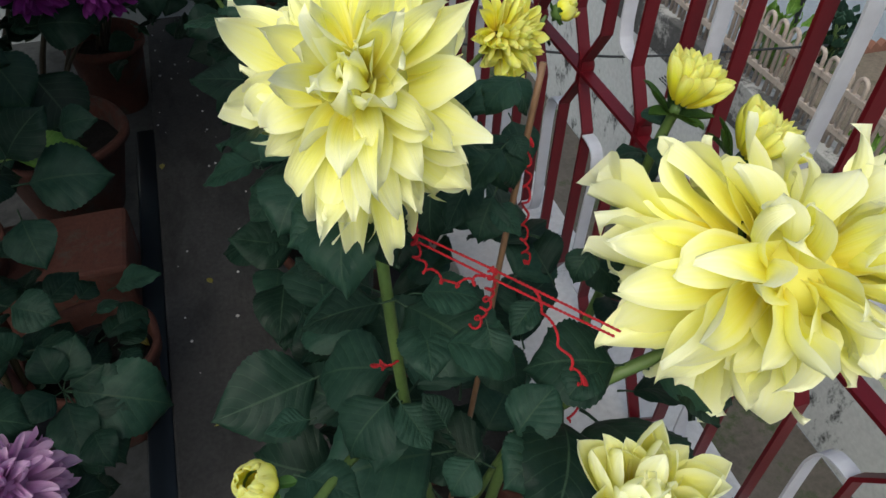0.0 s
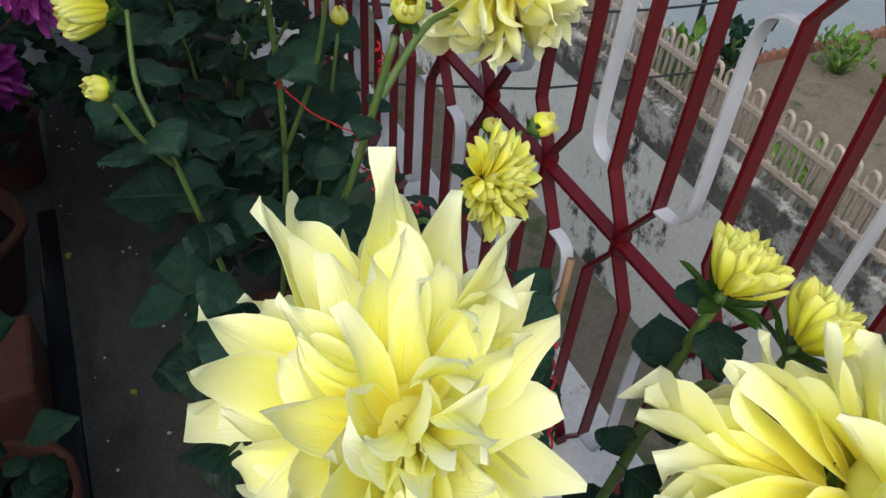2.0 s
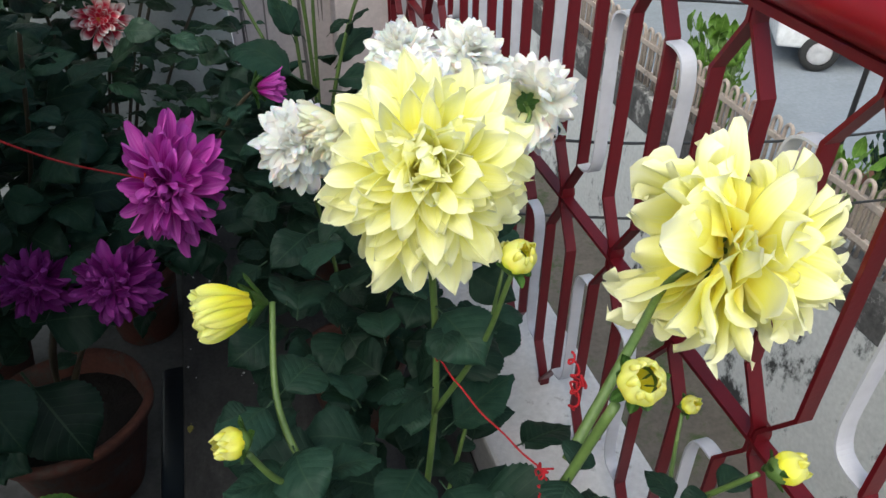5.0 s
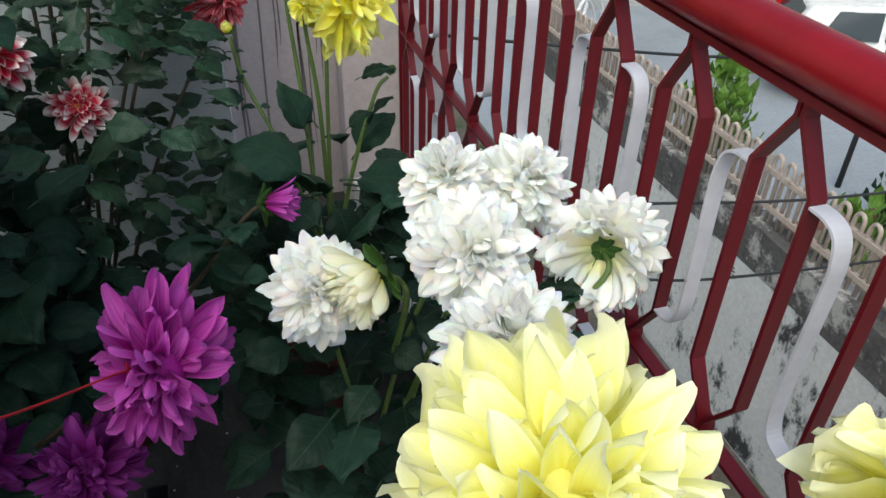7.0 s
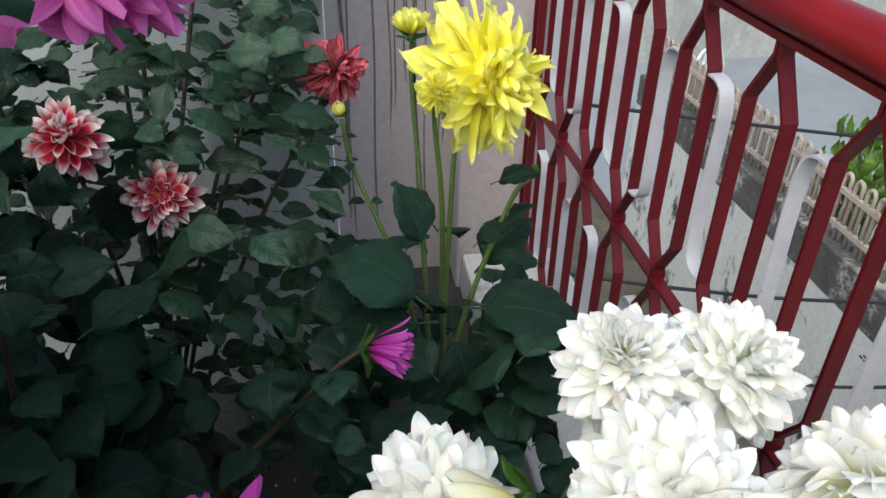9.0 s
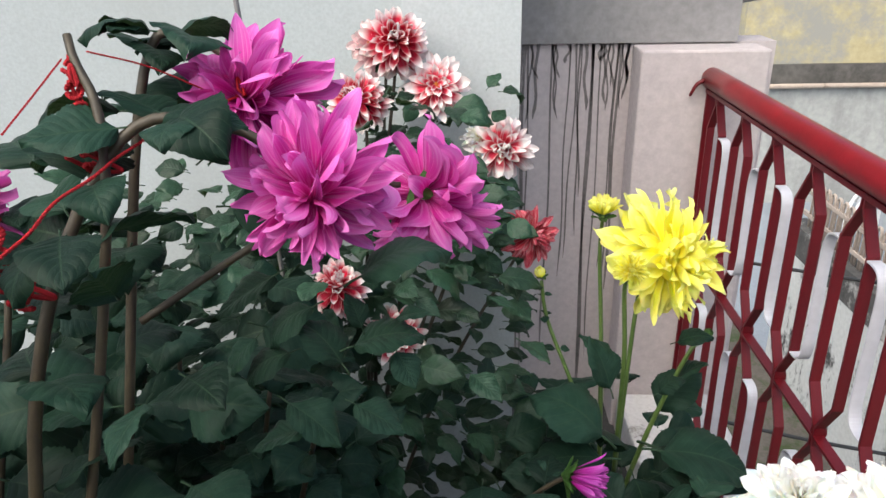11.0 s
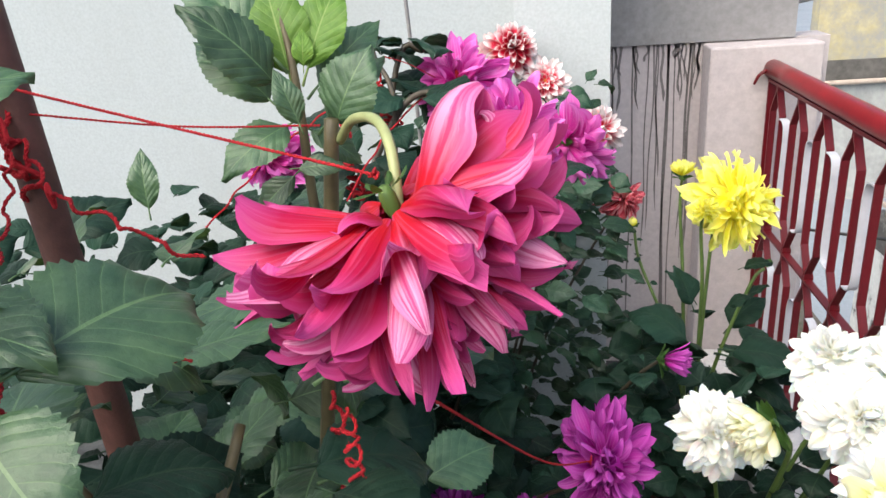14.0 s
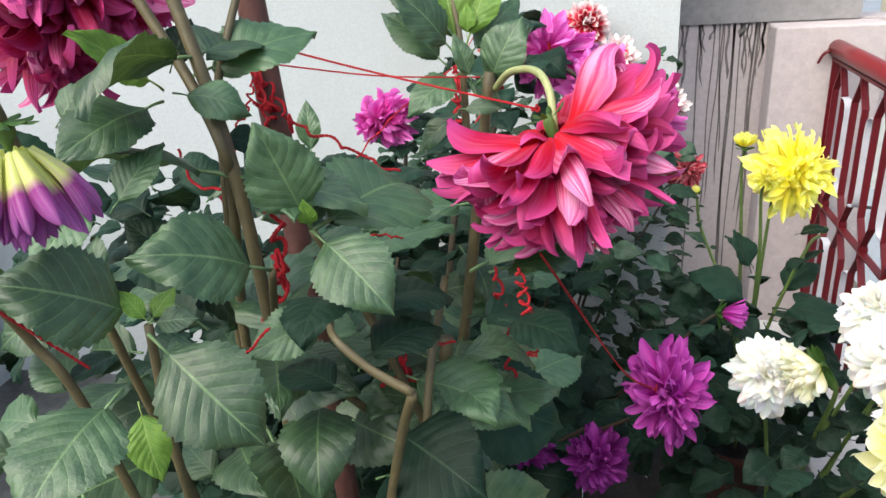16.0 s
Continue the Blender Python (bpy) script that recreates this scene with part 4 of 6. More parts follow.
        lathe(sm, [(0.001, -R * 1.2), (R * 0.3, -R * 1.15), (R * 0.75, -R * 0.75), (R * 0.85, -R * 0.3), (R * 0.6, -R * 0.1)], 14)
        part("calyx", sm, M["sepal"], ob)
        return ob

    def to(self, at, direction, R=0.08, start=None, r0=0.006, r1=0.004, mid=None, mat=None):
        """A stem from the root, or from a fork, to a head that faces a direction."""
        d = Vector(direction).normalized()
        end = Vector(at) - d * R * 0.18
        near = end - d * 0.05 - Vector((0, 0, 0.05))
        s = Vector(start if start is not None else self.at + Vector((self.rng.uniform(-0.03, 0.03), self.rng.uniform(-0.03, 0.03), 0)))
        if mid is None:
            mid = s.lerp(near, 0.5) + Vector((0, 0, 0.10 * (near - s).length))
        return self.stem([s, mid, near, end], r0, r1, mat)


# ---- pots ----
def pot(at, R, h, label, soil=0.04, mat="terracotta"):
    p = empty("flower_pot", at, label, "flower pot", "flower pots")
    prof = [(0.001, 0), (R * 0.66, 0), (R * 0.68, 0.01), (R * 0.93, h - 0.035), (R * 1.0, h - 0.034), (R * 1.02, h - 0.006), (R * 0.99, h), (R * 0.92, h - 0.004), (R * 0.88, h - 0.04), (R * 0.84, h - soil - 0.02)]
    adopt(part("body", lathe(Mesh(), prof, 44, at, 0.05), M[mat]), p)
    sm = Mesh()
    rng = random.Random(int(abs(at[0] * 100)) + int(abs(at[1] * 1000)))
    rings, sides = 7, 30
    vs, fs = [(at[0], at[1], at[2] + h - soil)], []
    for i in range(1, rings + 1):
        for j in range(sides):
            a = 2 * math.pi * j / sides
            r = R * 0.885 * i / rings
            vs.append((at[0] + r * math.cos(a), at[1] + r * math.sin(a), at[2] + h - soil + (rng.uniform(-0.008, 0.012) if i < rings else -0.006)))
    for j in range(sides):
        k = (j + 1) % sides
        fs.append((0, 1 + j, 1 + k))
        for i in range(rings - 1):
            fs.append((1 + i * sides + j, 1 + (i + 1) * sides + j, 1 + (i + 1) * sides + k, 1 + i * sides + k))
    sm.add(vs, fs)
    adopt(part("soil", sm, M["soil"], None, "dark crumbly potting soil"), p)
    return p


LOW = -0.09
for x, y, R, h in ((-0.545, 1.96, 0.20, 0.29), (-0.43, 1.09, 0.145, 0.28), (-0.42, 2.55, 0.14, 0.28), (-0.75, 0.95, 0.16, 0.28), (-0.80, 1.5, 0.16, 0.28), (-0.86, 2.35, 0.17, 0.28), (-0.40, 0.45, 0.14, 0.26)):
    pot((x, y, LOW), R, h, "weathered terracotta flower pot on the lower floor", 0.06)
for x, y, R, h in ((0.20, 0.42, 0.15, 0.25), (0.16, 1.25, 0.15, 0.24), (0.18, 1.90, 0.14, 0.24), (0.20, 2.48, 0.14, 0.24), (0.12, 0.85, 0.12, 0.20)):
    pot((x, y, 0.0), R, h, "terracotta flower pot on the concrete strip by the kerb", 0.05)
bb = empty("brick_block", (-0.52, 1.56, LOW), "orange red clay block lying between the pots", "block")
adopt(part("block", box(Mesh(), (-0.70, 1.42, LOW), (-0.37, 1.68, 0.10), 0.012), M["terracotta"], smooth=False), bb)
# added dark strip in place of the shade below the floor's edge
tagged(part("shade_strip", box(Mesh(), (-0.372, 0.2, LOW + 0.002), (-0.304, 2.3, LOW + 0.03), 0.01), M["shade_dark"]), "added dark strip that stands for the shade along the floor's edge", "sheet")


# ---- the plants ----
# front pale yellow dahlia by the kerb
A = Plant((0.20, 0.42, 0.20), "pale yellow dinner-plate dahlia in a pot, tied with red wool", seed=3)
spec = [((0.056, 0.340, 1.212), (-0.16, -0.66, 0.60), 0.126, "big", "yellow", 11, (0.76, 1.0, 0.9)), ((0.412, 0.236, 1.034), (0.50, -0.50, 0.62), 0.144, "blowsy", "yellow", 12, (0.95, 1.0, 1.0)), ((0.19, 0.085, 0.985), (0.0, -0.1, 1.0), 0.085, "half", "yellow", 13, (1, 1, 1))]
for at, d, R, kind, mat, sd, sx in spec:
    A.head(at, d, R, kind, mat, sd, stretch=sx, **(dict(n=34, el_out=60, wide=0.42, mess=0.9) if kind == "half" else {}))
q = A.to(spec[0][0], spec[0][1], 0.11, mid=(0.10, 0.37, 0.72), r0=0.0075, r1=0.0055)
A.leafy(q, 0.30, 0.80, 0.12, (0.10, 0.15))
q = A.to(spec[1][0], (0.8, -0.1, 0.5), 0.12, mid=(0.20, 0.27, 0.80), r0=0.008, r1=0.006)
A.leafy(q, 0.2, 0.62, 0.13, (0.10, 0.15))
A.to(spec[2][0], spec[2][1], 0.08, mid=(0.2, 0.2, 0.6))
A.head((0.412, 0.436, 1.085), (0.35, -0.05, 0.9), 0.058, "half", "bright_yellow", 14, "half-open yellow flower", (9, 30, 0.75))
A.head((0.475, 0.385, 1.038), (0.55, -0.1, 0.7), 0.062, "half", "bright_yellow", 15, "half-open yellow flower", (9, 30, 0.75))
q = A.to((0.412, 0.436, 1.085), (0.35, -0.05, 0.9), 0.05, mid=(0.36, 0.44, 0.72), r0=0.007, r1=0.0055)
A.leafy(q, 0.35, 0.9, 0.10, (0.05, 0.10))
A.to((0.475, 0.385, 1.038), (0.55, -0.1, 0.7), 0.05, start=(0.37, 0.44, 0.86), mid=(0.42, 0.42, 0.96))
A.bud((-0.07, 0.19, 0.98), (-0.3, -0.2, 0.9), 0.028, "bright_yellow", 16, "yellow bud")
A.to((-0.07, 0.19, 0.98), (-0.3, -0.2, 0.9), 0.03, start=(0.10, 0.37, 0.72))
A.fill(85, (0.03, 0.05, 0.30), (0.40, 0.66, 0.80), (0.11, 0.18))

# yellow dahlia with many buds
B = Plant((0.16, 1.22, 0.19), "yellow dahlia with many buds, tied with red wool", seed=4)
B.head((0.180, 1.140, 1.222), (-0.22, -0.75, 0.50), 0.124, "formal", "yellow", 21, stretch=(0.93, 1, 1))
B.head((0.550, 1.075, 1.085), (0.88, -0.36, -0.04), 0.148, "blowsy", "yellow", 22, "", (9, 6, 0.30), stretch=(0.88, 1.0, 0.85), el_out=-46, n=150, core=0.25)
q = B.to((0.180, 1.140, 1.222), (-0.22, -0.75, 0.50), 0.11, mid=(0.21, 1.22, 0.75), r0=0.006)
B.leafy(q, 0.3, 0.7, 0.12, (0.09, 0.14))
q = B.to((0.535, 1.075, 1.085), (0.85, -0.12, -0.16), 0.12, start=(0.255, 0.90, 1.02), mid=(0.36, 0.98, 1.08), r0=0.006)
q = B.stem([(0.18, 1.18, 0.19), (0.19, 1.0, 0.65), (0.225, 0.90, 0.92), (0.268, 0.86, 1.14)], 0.0070, 0.0048)
B.leafy(q, 0.45, 0.85, 0.09, (0.05, 0.09))
B.bud((0.276, 0.845, 1.18), (-0.12, -0.55, 0.75), 0.031, "bright_yellow", 23, "plump yellow bud")
q = B.stem([(0.12, 1.2, 0.19), (0.06, 1.06, 0.62), (0.015, 1.01, 0.92), (-0.008, 1.06, 1.01), (0.004, 1.146, 1.080)], 0.0052, 0.0034)
B.leafy(q, 0.35, 0.8, 0.10, (0.08, 0.13))
B.head((-0.022, 1.145, 1.082), (-0.95, -0.12, 0.08), 0.066, "half", "bright_yellow", 24, "opening yellow bud", (8, 40, 0.55), el_out=64, bend_out=30, wide=0.42)
B.stem([(0.012, 1.01, 0.92), (-0.02, 0.98, 0.99), (-0.04, 0.97, 1.05)], 0.0039, 0.0032)
B.bud((-0.05, 0.965, 1.075), (-0.85, -0.3, 0.35), 0.024, "bright_yellow", 25, "small yellow bud")
B.head((0.325, 0.712, 1.025), (0.42, -0.66, 0.34), 0.062, "opening", "bright_yellow", 26, "half-open bright yellow flower", (8, 30, 0.6), n=120, wide=0.36, el_out=12, el_in=80, short=0.72, point=3.4, mess=1.1)
q = B.to((0.325, 0.715, 1.02), (0.62, -0.45, 0.25), 0.06, start=(0.22, 0.92, 0.66), mid=(0.27, 0.80, 0.90), r0=0.0042, r1=0.0036)
B.bud((0.487, 0.857, 0.975), (0.75, -0.25, 0.35), 0.028, "bright_yellow", 27, "yellow green bud")
B.bud((0.526, 1.057, 0.842), (0.3, -0.5, 0.8), 0.021, "bright_yellow", 28, "small green-yellow bud")
q = B.stem([(0.20, 1.18, 0.19), (0.33, 1.02, 0.60), (0.42, 0.93, 0.82), (0.462, 0.865, 0.965)], 0.0055, 0.0032)
B.leafy(q, 0.4, 0.9, 0.09, (0.05, 0.09))
B.stem([(0.42, 0.93, 0.82), (0.49, 1.02, 0.80), (0.52, 1.06, 0.825)], 0.0031, 0.0028)
B.bud((0.264, 1.078, 1.135), (0.2, -0.4, 0.8), 0.031, "bright_yellow", 29, "yellow bud")
B.stem([(0.21, 1.22, 0.75), (0.25, 1.14, 0.95), (0.262, 1.085, 1.11)], 0.0047, 0.0032)
B.bud((0.359, 1.341, 0.93), (0.0, -0.1, 1.0), 0.026, "bright_yellow", 30, "yellow bud")
q = B.stem([(0.18, 1.24, 0.19), (0.30, 1.32, 0.6), (0.355, 1.34, 0.90)], 0.0047, 0.0032)
B.leafy(q, 0.3, 0.9, 0.09, (0.05, 0.10))
B.fill(85, (0.0, 0.88, 0.28), (0.34, 1.52, 0.78), (0.10, 0.16))
B.leaf((0.17, 1.02, 0.62), (0.245, 0.93, 0.60), "dead", 1)
B.leaf((0.20, 1.0, 0.60), (0.30, 0.95, 0.52), "dead", 0)

# white dahlias
C = Plant((0.18, 1.90, 0.19), "white dahlias with several heads in a pot by the railing", seed=5)
whites = [((0.100, 1.78, 0.93), (-0.15, -0.72, 0.55), 0.090, "white", "white", 31), ((0.302, 1.66, 1.055), (-0.1, -0.75, 0.55), 0.091, "white", "white", 33),
          ((0.452, 1.845, 1.03), (0.1, -0.55, 0.75), 0.088, "white", "white", 34), ((0.525, 1.675, 1.015), (0.55, 0.72, -0.10), 0.091, "white", "white", 35), ((0.268, 1.43, 1.085), (0.0, -0.3, 0.9), 0.086, "white", "white", 36)]
for at, d, R, kind, mat, sd in whites:
    if sd == 35:
        C.head(at, d, R, kind, mat, sd, "white flower seen from behind with a dark green calyx", (10, 0, 0.46), el_out=-34, core=0.3)
    else:
        C.head(at, d, R, kind, mat, sd)
    q = C.to(at, d, R, r0=0.0055, r1=0.004)
    C.leafy(q, 0.3, 0.75, 0.12, (0.07, 0.12))
C.head((0.172, 1.725, 0.985), (-0.75, -0.45, -0.1), 0.085, "half", "cream", 32, "half-open cream white flower", (8, 25, 0.6))
C.to((0.172, 1.725, 0.985), (-0.75, -0.45, -0.1), 0.05, start=(0.22, 1.80, 0.75), mid=(0.23, 1.75, 0.9))
C.head((0.330, 1.855, 1.045), (-0.2, -0.3, 0.8), 0.082, "white", "white", 37, "fading white flower")
C.head((0.335, 1.80, 0.985), (0.0, -0.4, -0.9), 0.035, "opening", "withered", 38, "withered brown flower")
C.to((0.330, 1.855, 1.045), (-0.2, -0.3, 0.8), 0.06)
C.bud((0.30, 1.60, 0.93), (0.2, -0.3, 0.9), 0.014, "sepal", 39, "tiny green bud")
C.fill(130, (-0.02, 1.50, 0.28), (0.40, 2.15, 0.86), (0.07, 0.13))

# bright yellow dahlia at the far end
Dp = Plant((0.19, 2.44, 0.19), "bright yellow dahlia with long bare stems by the drip-stained wall", seed=6)
Dp.head((0.275, 2.42, 1.185), (0.45, -0.85, 0.25), 0.142, "big", "bright_yellow", 41, stretch=(0.62, 1.0, 0.9))
q = Dp.to((0.275, 2.42, 1.185), (0.45, -0.75, 0.20), 0.1, mid=(0.22, 2.46, 0.75), r0=0.006)
Dp.head((0.178, 2.318, 1.205), (-0.05, -0.85, 0.35), 0.036, "opening", "bright_yellow", 42, "opening bright yellow flower", n=120, wide=0.34, el_out=-14, short=0.55)
Dp.to((0.178, 2.318, 1.205), (-0.05, -0.85, 0.35), 0.045, start=(0.21, 2.44, 0.62), mid=(0.20, 2.40, 0.95))
Dp.head((0.168, 2.58, 1.222), (0, -0.05, 1), 0.046, "half", "bright_yellow", 43, "upright yellow bud", (9, 20, 0.7))
Dp.to((0.168, 2.58, 1.222), (0, -0.05, 1), 0.04, start=(0.19, 2.48, 0.5), mid=(0.18, 2.55, 0.9))
q = Dp.stem([(0.18, 2.42, 0.55), (0.12, 2.46, 0.80), (0.05, 2.52, 0.98), (0.032, 2.527, 1.08)], 0.005, 0.004)
Dp.leafy(q, 0.3, 0.95, 0.09, (0.03, 0.05))
Dp.bud((0.029, 2.527, 1.10), (-0.4, -0.2, 0.8), 0.020, "bright_yellow", 44, "small yellow green bud")
q = Dp.stem([(0.21, 2.42, 0.5), (0.26, 2.38, 0.78), (0.32, 2.37, 0.98), (0.352, 2.38, 1.015)], 0.006, 0.004)
Dp.bud((0.36, 2.38, 1.03), (0.6, -0.2, 0.6), 0.016, "sepal", 45, "small green bud")
Dp.leaf((0.20, 2.40, 0.72), (0.06, 2.30, 0.90), "leaf", 0)
Dp.leaf((0.24, 2.38, 0.76), (0.43, 2.22, 0.78), "leaf", 3)
Dp.leaf((0.26, 2.38, 0.82), (0.36, 2.42, 0.92), "leaf", 0)
Dp.leaf((0.29, 2.37, 0.90), (0.34, 2.34, 0.99), "leaf", 1)
Dp.leaf((0.20, 2.44, 0.88), (0.13, 2.48, 0.97), "leaf", 1)
Dp.fill(80, (0.02, 2.22, 0.28), (0.40, 2.66, 0.76), (0.08, 0.14))

# purple dahlia in the left row
E = Plant((-0.54, 1.96, 0.14), "purple dahlia with dark leaves in a weathered pot", stem="stem_dark", seed=7)
E.head((-0.130, 1.64, 0.962), (-0.05, -0.85, 0.30), 0.116, "purple", "purple", 51, stretch=(0.80, 1.0, 1))
q = E.to((-0.125, 1.64, 0.965), (-0.05, -0.85, 0.30), 0.1, mid=(-0.35, 1.85, 0.62))
E.leafy(q, 0.25, 0.8, 0.11, (0.09, 0.13))
# low heads: shade comes from the darker petal colour
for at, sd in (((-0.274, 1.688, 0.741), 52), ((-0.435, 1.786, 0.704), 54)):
    E.head(at, (-0.1, -0.5, 0.25), 0.078, "purple", "shaded_purple", sd, "purple flower with its shade put into the petal colour")
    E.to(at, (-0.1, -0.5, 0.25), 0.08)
E.head((0.050, 2.060, 0.930), (0.85, -0.30, 0.02), 0.066, "half", "purple", 53, "opening magenta bud with green sepals", (10, 42, 0.62), n=48, wide=0.20, el_out=54)
q = E.to((0.050, 2.060, 0.930), (0.85, -0.30, 0.02), 0.06, start=(-0.42, 2.1, 0.4), mid=(-0.10, 2.12, 0.74))
E.leafy(q, 0.2, 0.8, 0.11, (0.08, 0.12))
E.fill(130, (-0.95, 1.85, 0.56), (-0.34, 2.25, 0.98), (0.09, 0.15))
E.fill(70, (-0.34, 2.10, 0.30), (0.06, 2.50, 0.86), (0.08, 0.14))

E.fill(40, (-0.86, 1.75, 0.24), (-0.56, 2.1, 0.5), (0.09, 0.15))

# red and white dahlia bush by the column
F = Plant((-0.42, 2.55, 0.14), "bushy red and white dahlia with small dark leaves", fam="bush", stem="stem_dark", seed=8)
reds = [((-0.30, 2.48, 0.972), (0.05, -0.85, 0.45), 0.076, "small", "red_white", 61), ((-0.40, 2.40, 1.125), (0.1, -0.5, 0.6), 0.067, "ball", "red_white", 62),
        ((-0.207, 2.86, 1.451), (0.1, -0.8, 0.35), 0.092, "small", "white_red", 63), ((-0.043, 2.90, 1.282), (0.1, -0.8, 0.2), 0.094, "ball", "white_red", 64),
        ((0.030, 2.78, 1.085), (0.3, -0.7, 0.2), 0.076, "ball", "dark_red_white", 65), ((-0.304, 2.87, 1.555), (0.1, -0.7, 0.3), 0.092, "ball", "red_white", 66),
        ((-0.366, 2.90, 1.545), (-0.3, -0.6, 0.3), 0.081, "small", "pale_pink", 67), ((-0.385, 2.75, 1.443), (-0.1, -0.7, 0.4), 0.074, "ball", "red_white", 68), ((-0.10, 2.93, 1.305), (-0.2, -0.6, 0.5), 0.055, "small", "white", 69)]
for at, d, R, kind, mat, sd in reds:
    F.head(at, d, R, kind, mat, sd)
    q = F.to(at, d, R, r0=0.006, r1=0.003)
    F.leafy(q, 0.3, 0.93, 0.10, (0.06, 0.10))
F.fill(640, (-1.0, 2.30, 0.30), (-0.03, 2.92, 1.32), (0.06, 0.115))
F.fill(170, (-0.60, 2.50, 1.0), (-0.04, 2.92, 1.46), (0.06, 0.11))

F2 = Plant((-0.86, 2.35, 0.14), "leafy dahlia with broad dark leaves in a pot", fam="leaf", stem="stem_dark", seed=18)
for k in range(6):
    q = F2.stem([(-0.86 + 0.02 * k, 2.35, 0.14), (-0.84 + 0.07 * k, 2.25 - 0.03 * k, 0.7), (-0.80 + 0.09 * k, 2.2 - 0.05 * k, 1.15)], 0.007, 0.004)
    F2.leafy(q, 0.3, 1.0, 0.10, (0.09, 0.14))
F2.fill(260, (-1.15, 2.05, 0.60), (-0.42, 2.60, 1.22), (0.09, 0.15))

# tall magenta dahlia
G = Plant((-0.80, 1.50, 0.14), "tall magenta dahlia leaning out of a pot, tied with red wool", stem="stem_dark", seed=9)
mags = [((-0.279, 1.70, 1.574), (0.15, -0.85, -0.10), 0.083, "loose", "magenta", 71), ((-0.175, 1.920, 1.490), (0.72, 0.25, -0.55), 0.088, "loose", "magenta", 72), ((-0.377, 1.865, 1.628), (-0.1, -0.7, 0.2), 0.094, "loose", "magenta", 73), ((-0.736, 1.81, 1.515), (-0.5, -0.6, 0.1), 0.072, "loose", "magenta", 74)]
for at, d, R, kind, mat, sd in mags:
    G.head(at, d, R, kind, mat, sd, **(dict(el_out=-22, stretch=(1, 1, 1.25), core=0.1) if sd == 72 else {}))
q = G.stem([(-0.78, 1.50, 0.14), (-0.62, 1.56, 0.8), (-0.55, 1.62, 1.38), (-0.46, 1.70, 1.62), (-0.36, 1.73, 1.63), (-0.29, 1.715, 1.585)], 0.008, 0.0045)
G.leafy(q, 0.2, 0.72, 0.11, (0.09, 0.14))
q = G.stem([(-0.80, 1.52, 0.14), (-0.60, 1.70, 0.9), (-0.50, 1.85, 1.62), (-0.44, 1.88, 1.69), (-0.385, 1.88, 1.66)], 0.007, 0.0045)
G.leafy(q, 0.25, 0.75, 0.11, (0.08, 0.13))
G.stem([(-0.52, 1.80, 1.38), (-0.38, 1.86, 1.46), (-0.26, 1.88, 1.52), (-0.215, 1.90, 1.515)], 0.005, 0.004)
q = G.to((-0.736, 1.81, 1.515), (-0.5, -0.6, 0.1), 0.07)
G.leafy(q, 0.3, 0.8, 0.12, (0.08, 0.12))
G.fill(150, (-1.10, 1.35, 0.72), (-0.56, 1.90, 1.28), (0.09, 0.15))
G.fill(150, (-1.45, 1.55, 0.85), (-0.70, 2.30, 1.36), (0.08, 0.14))
G.fill(30, (-0.62, 1.55, 1.2), (-0.40, 1.90, 1.62), (0.07, 0.12))

# crimson pink dahlia with broad leaves, near the lens
Hp = Plant((-0.60, 1.0, 0.14), "crimson pink dahlia with broad leaves, tied to a stake", fam="front", stem="stem_brown", seed=10)
OUTER = (((0.30, 0.22, 0.90), 0.84, 0.60, 8), ((0.60, 0.30, 0.60), 0.84, 0.42, -10), ((0.77, 0.30, 0.50), 0.88, 0.38, 14), ((0.93, 0.2, 0.28), 0.92, 0.36, -12), ((1.0, 0.05, 0.05), 0.96, 0.38, 20), ((1.0, -0.1, -0.2), 0.95, 0.36, 10),
         ((-0.97, -0.1, 0.16), 0.82, 0.40, -18), ((-0.95, -0.25, 0.0), 0.92, 0.38, 16), ((-0.9, 0.3, 0.05), 0.86, 0.38, 6), ((-0.85, -0.45, 0.14), 0.66, 0.36, 34), ((0.50, -0.40, 0.60), 0.44, 0.34, 50), ((0.62, -0.62, 0.30), 0.62, 0.38, 30),
         ((-0.45, -0.75, 0.12), 0.56, 0.36, 40), ((0.05, -0.90, 0.10), 0.50, 0.38, 48), ((0.35, -0.85, 0.05), 0.62, 0.38, 36), ((-0.2, -0.75, -0.35), 0.82, 0.42, 24), ((0.25, -0.2, 0.55), 0.36, 0.32, 60), ((-0.35, -0.3, 0.45), 0.40, 0.30, 54), ((0.75, -0.35, 0.42), 0.7, 0.36, 26), ((0.8, -0.5, -0.05), 0.8, 0.36, 18))
Hp.head((-0.328, 0.942, 1.696), (0.32, -0.04, -0.93), 0.114, "pink", "pink", 81, "", (6, -25, 0.12), stretch=(1.06, 1.0, 0.86), ways=OUTER)
q = Hp.stem([(-0.56, 1.02, 0.14), (-0.52, 1.06, 0.9), (-0.43, 1.08, 1.55), (-0.405, 1.085, 1.74)], 0.008, 0.006)
Hp.stem([(-0.400, 1.085, 1.722), (-0.380, 1.052, 1.745), (-0.352, 1.003, 1.755), (-0.337, 0.972, 1.742), (-0.331, 0.950, 1.705)], 0.0040, 0.0036, M["stem_pale"])
Hp.leafy(q, 0.3, 0.85, 0.16, (0.10, 0.15))
Hp.head((-0.735, 0.875, 1.865), (0.1, -0.2, -0.85), 0.105, "pink", "pink", 82)
q = Hp.stem([(-0.66, 0.98, 0.14), (-0.60, 0.86, 1.0), (-0.56, 0.80, 1.60), (-0.60, 0.82, 1.85), (-0.68, 0.86, 1.98), (-0.73, 0.875, 1.90)], 0.006, 0.0045)
Hp.leafy(q, 0.25, 0.6, 0.14, (0.10, 0.16))
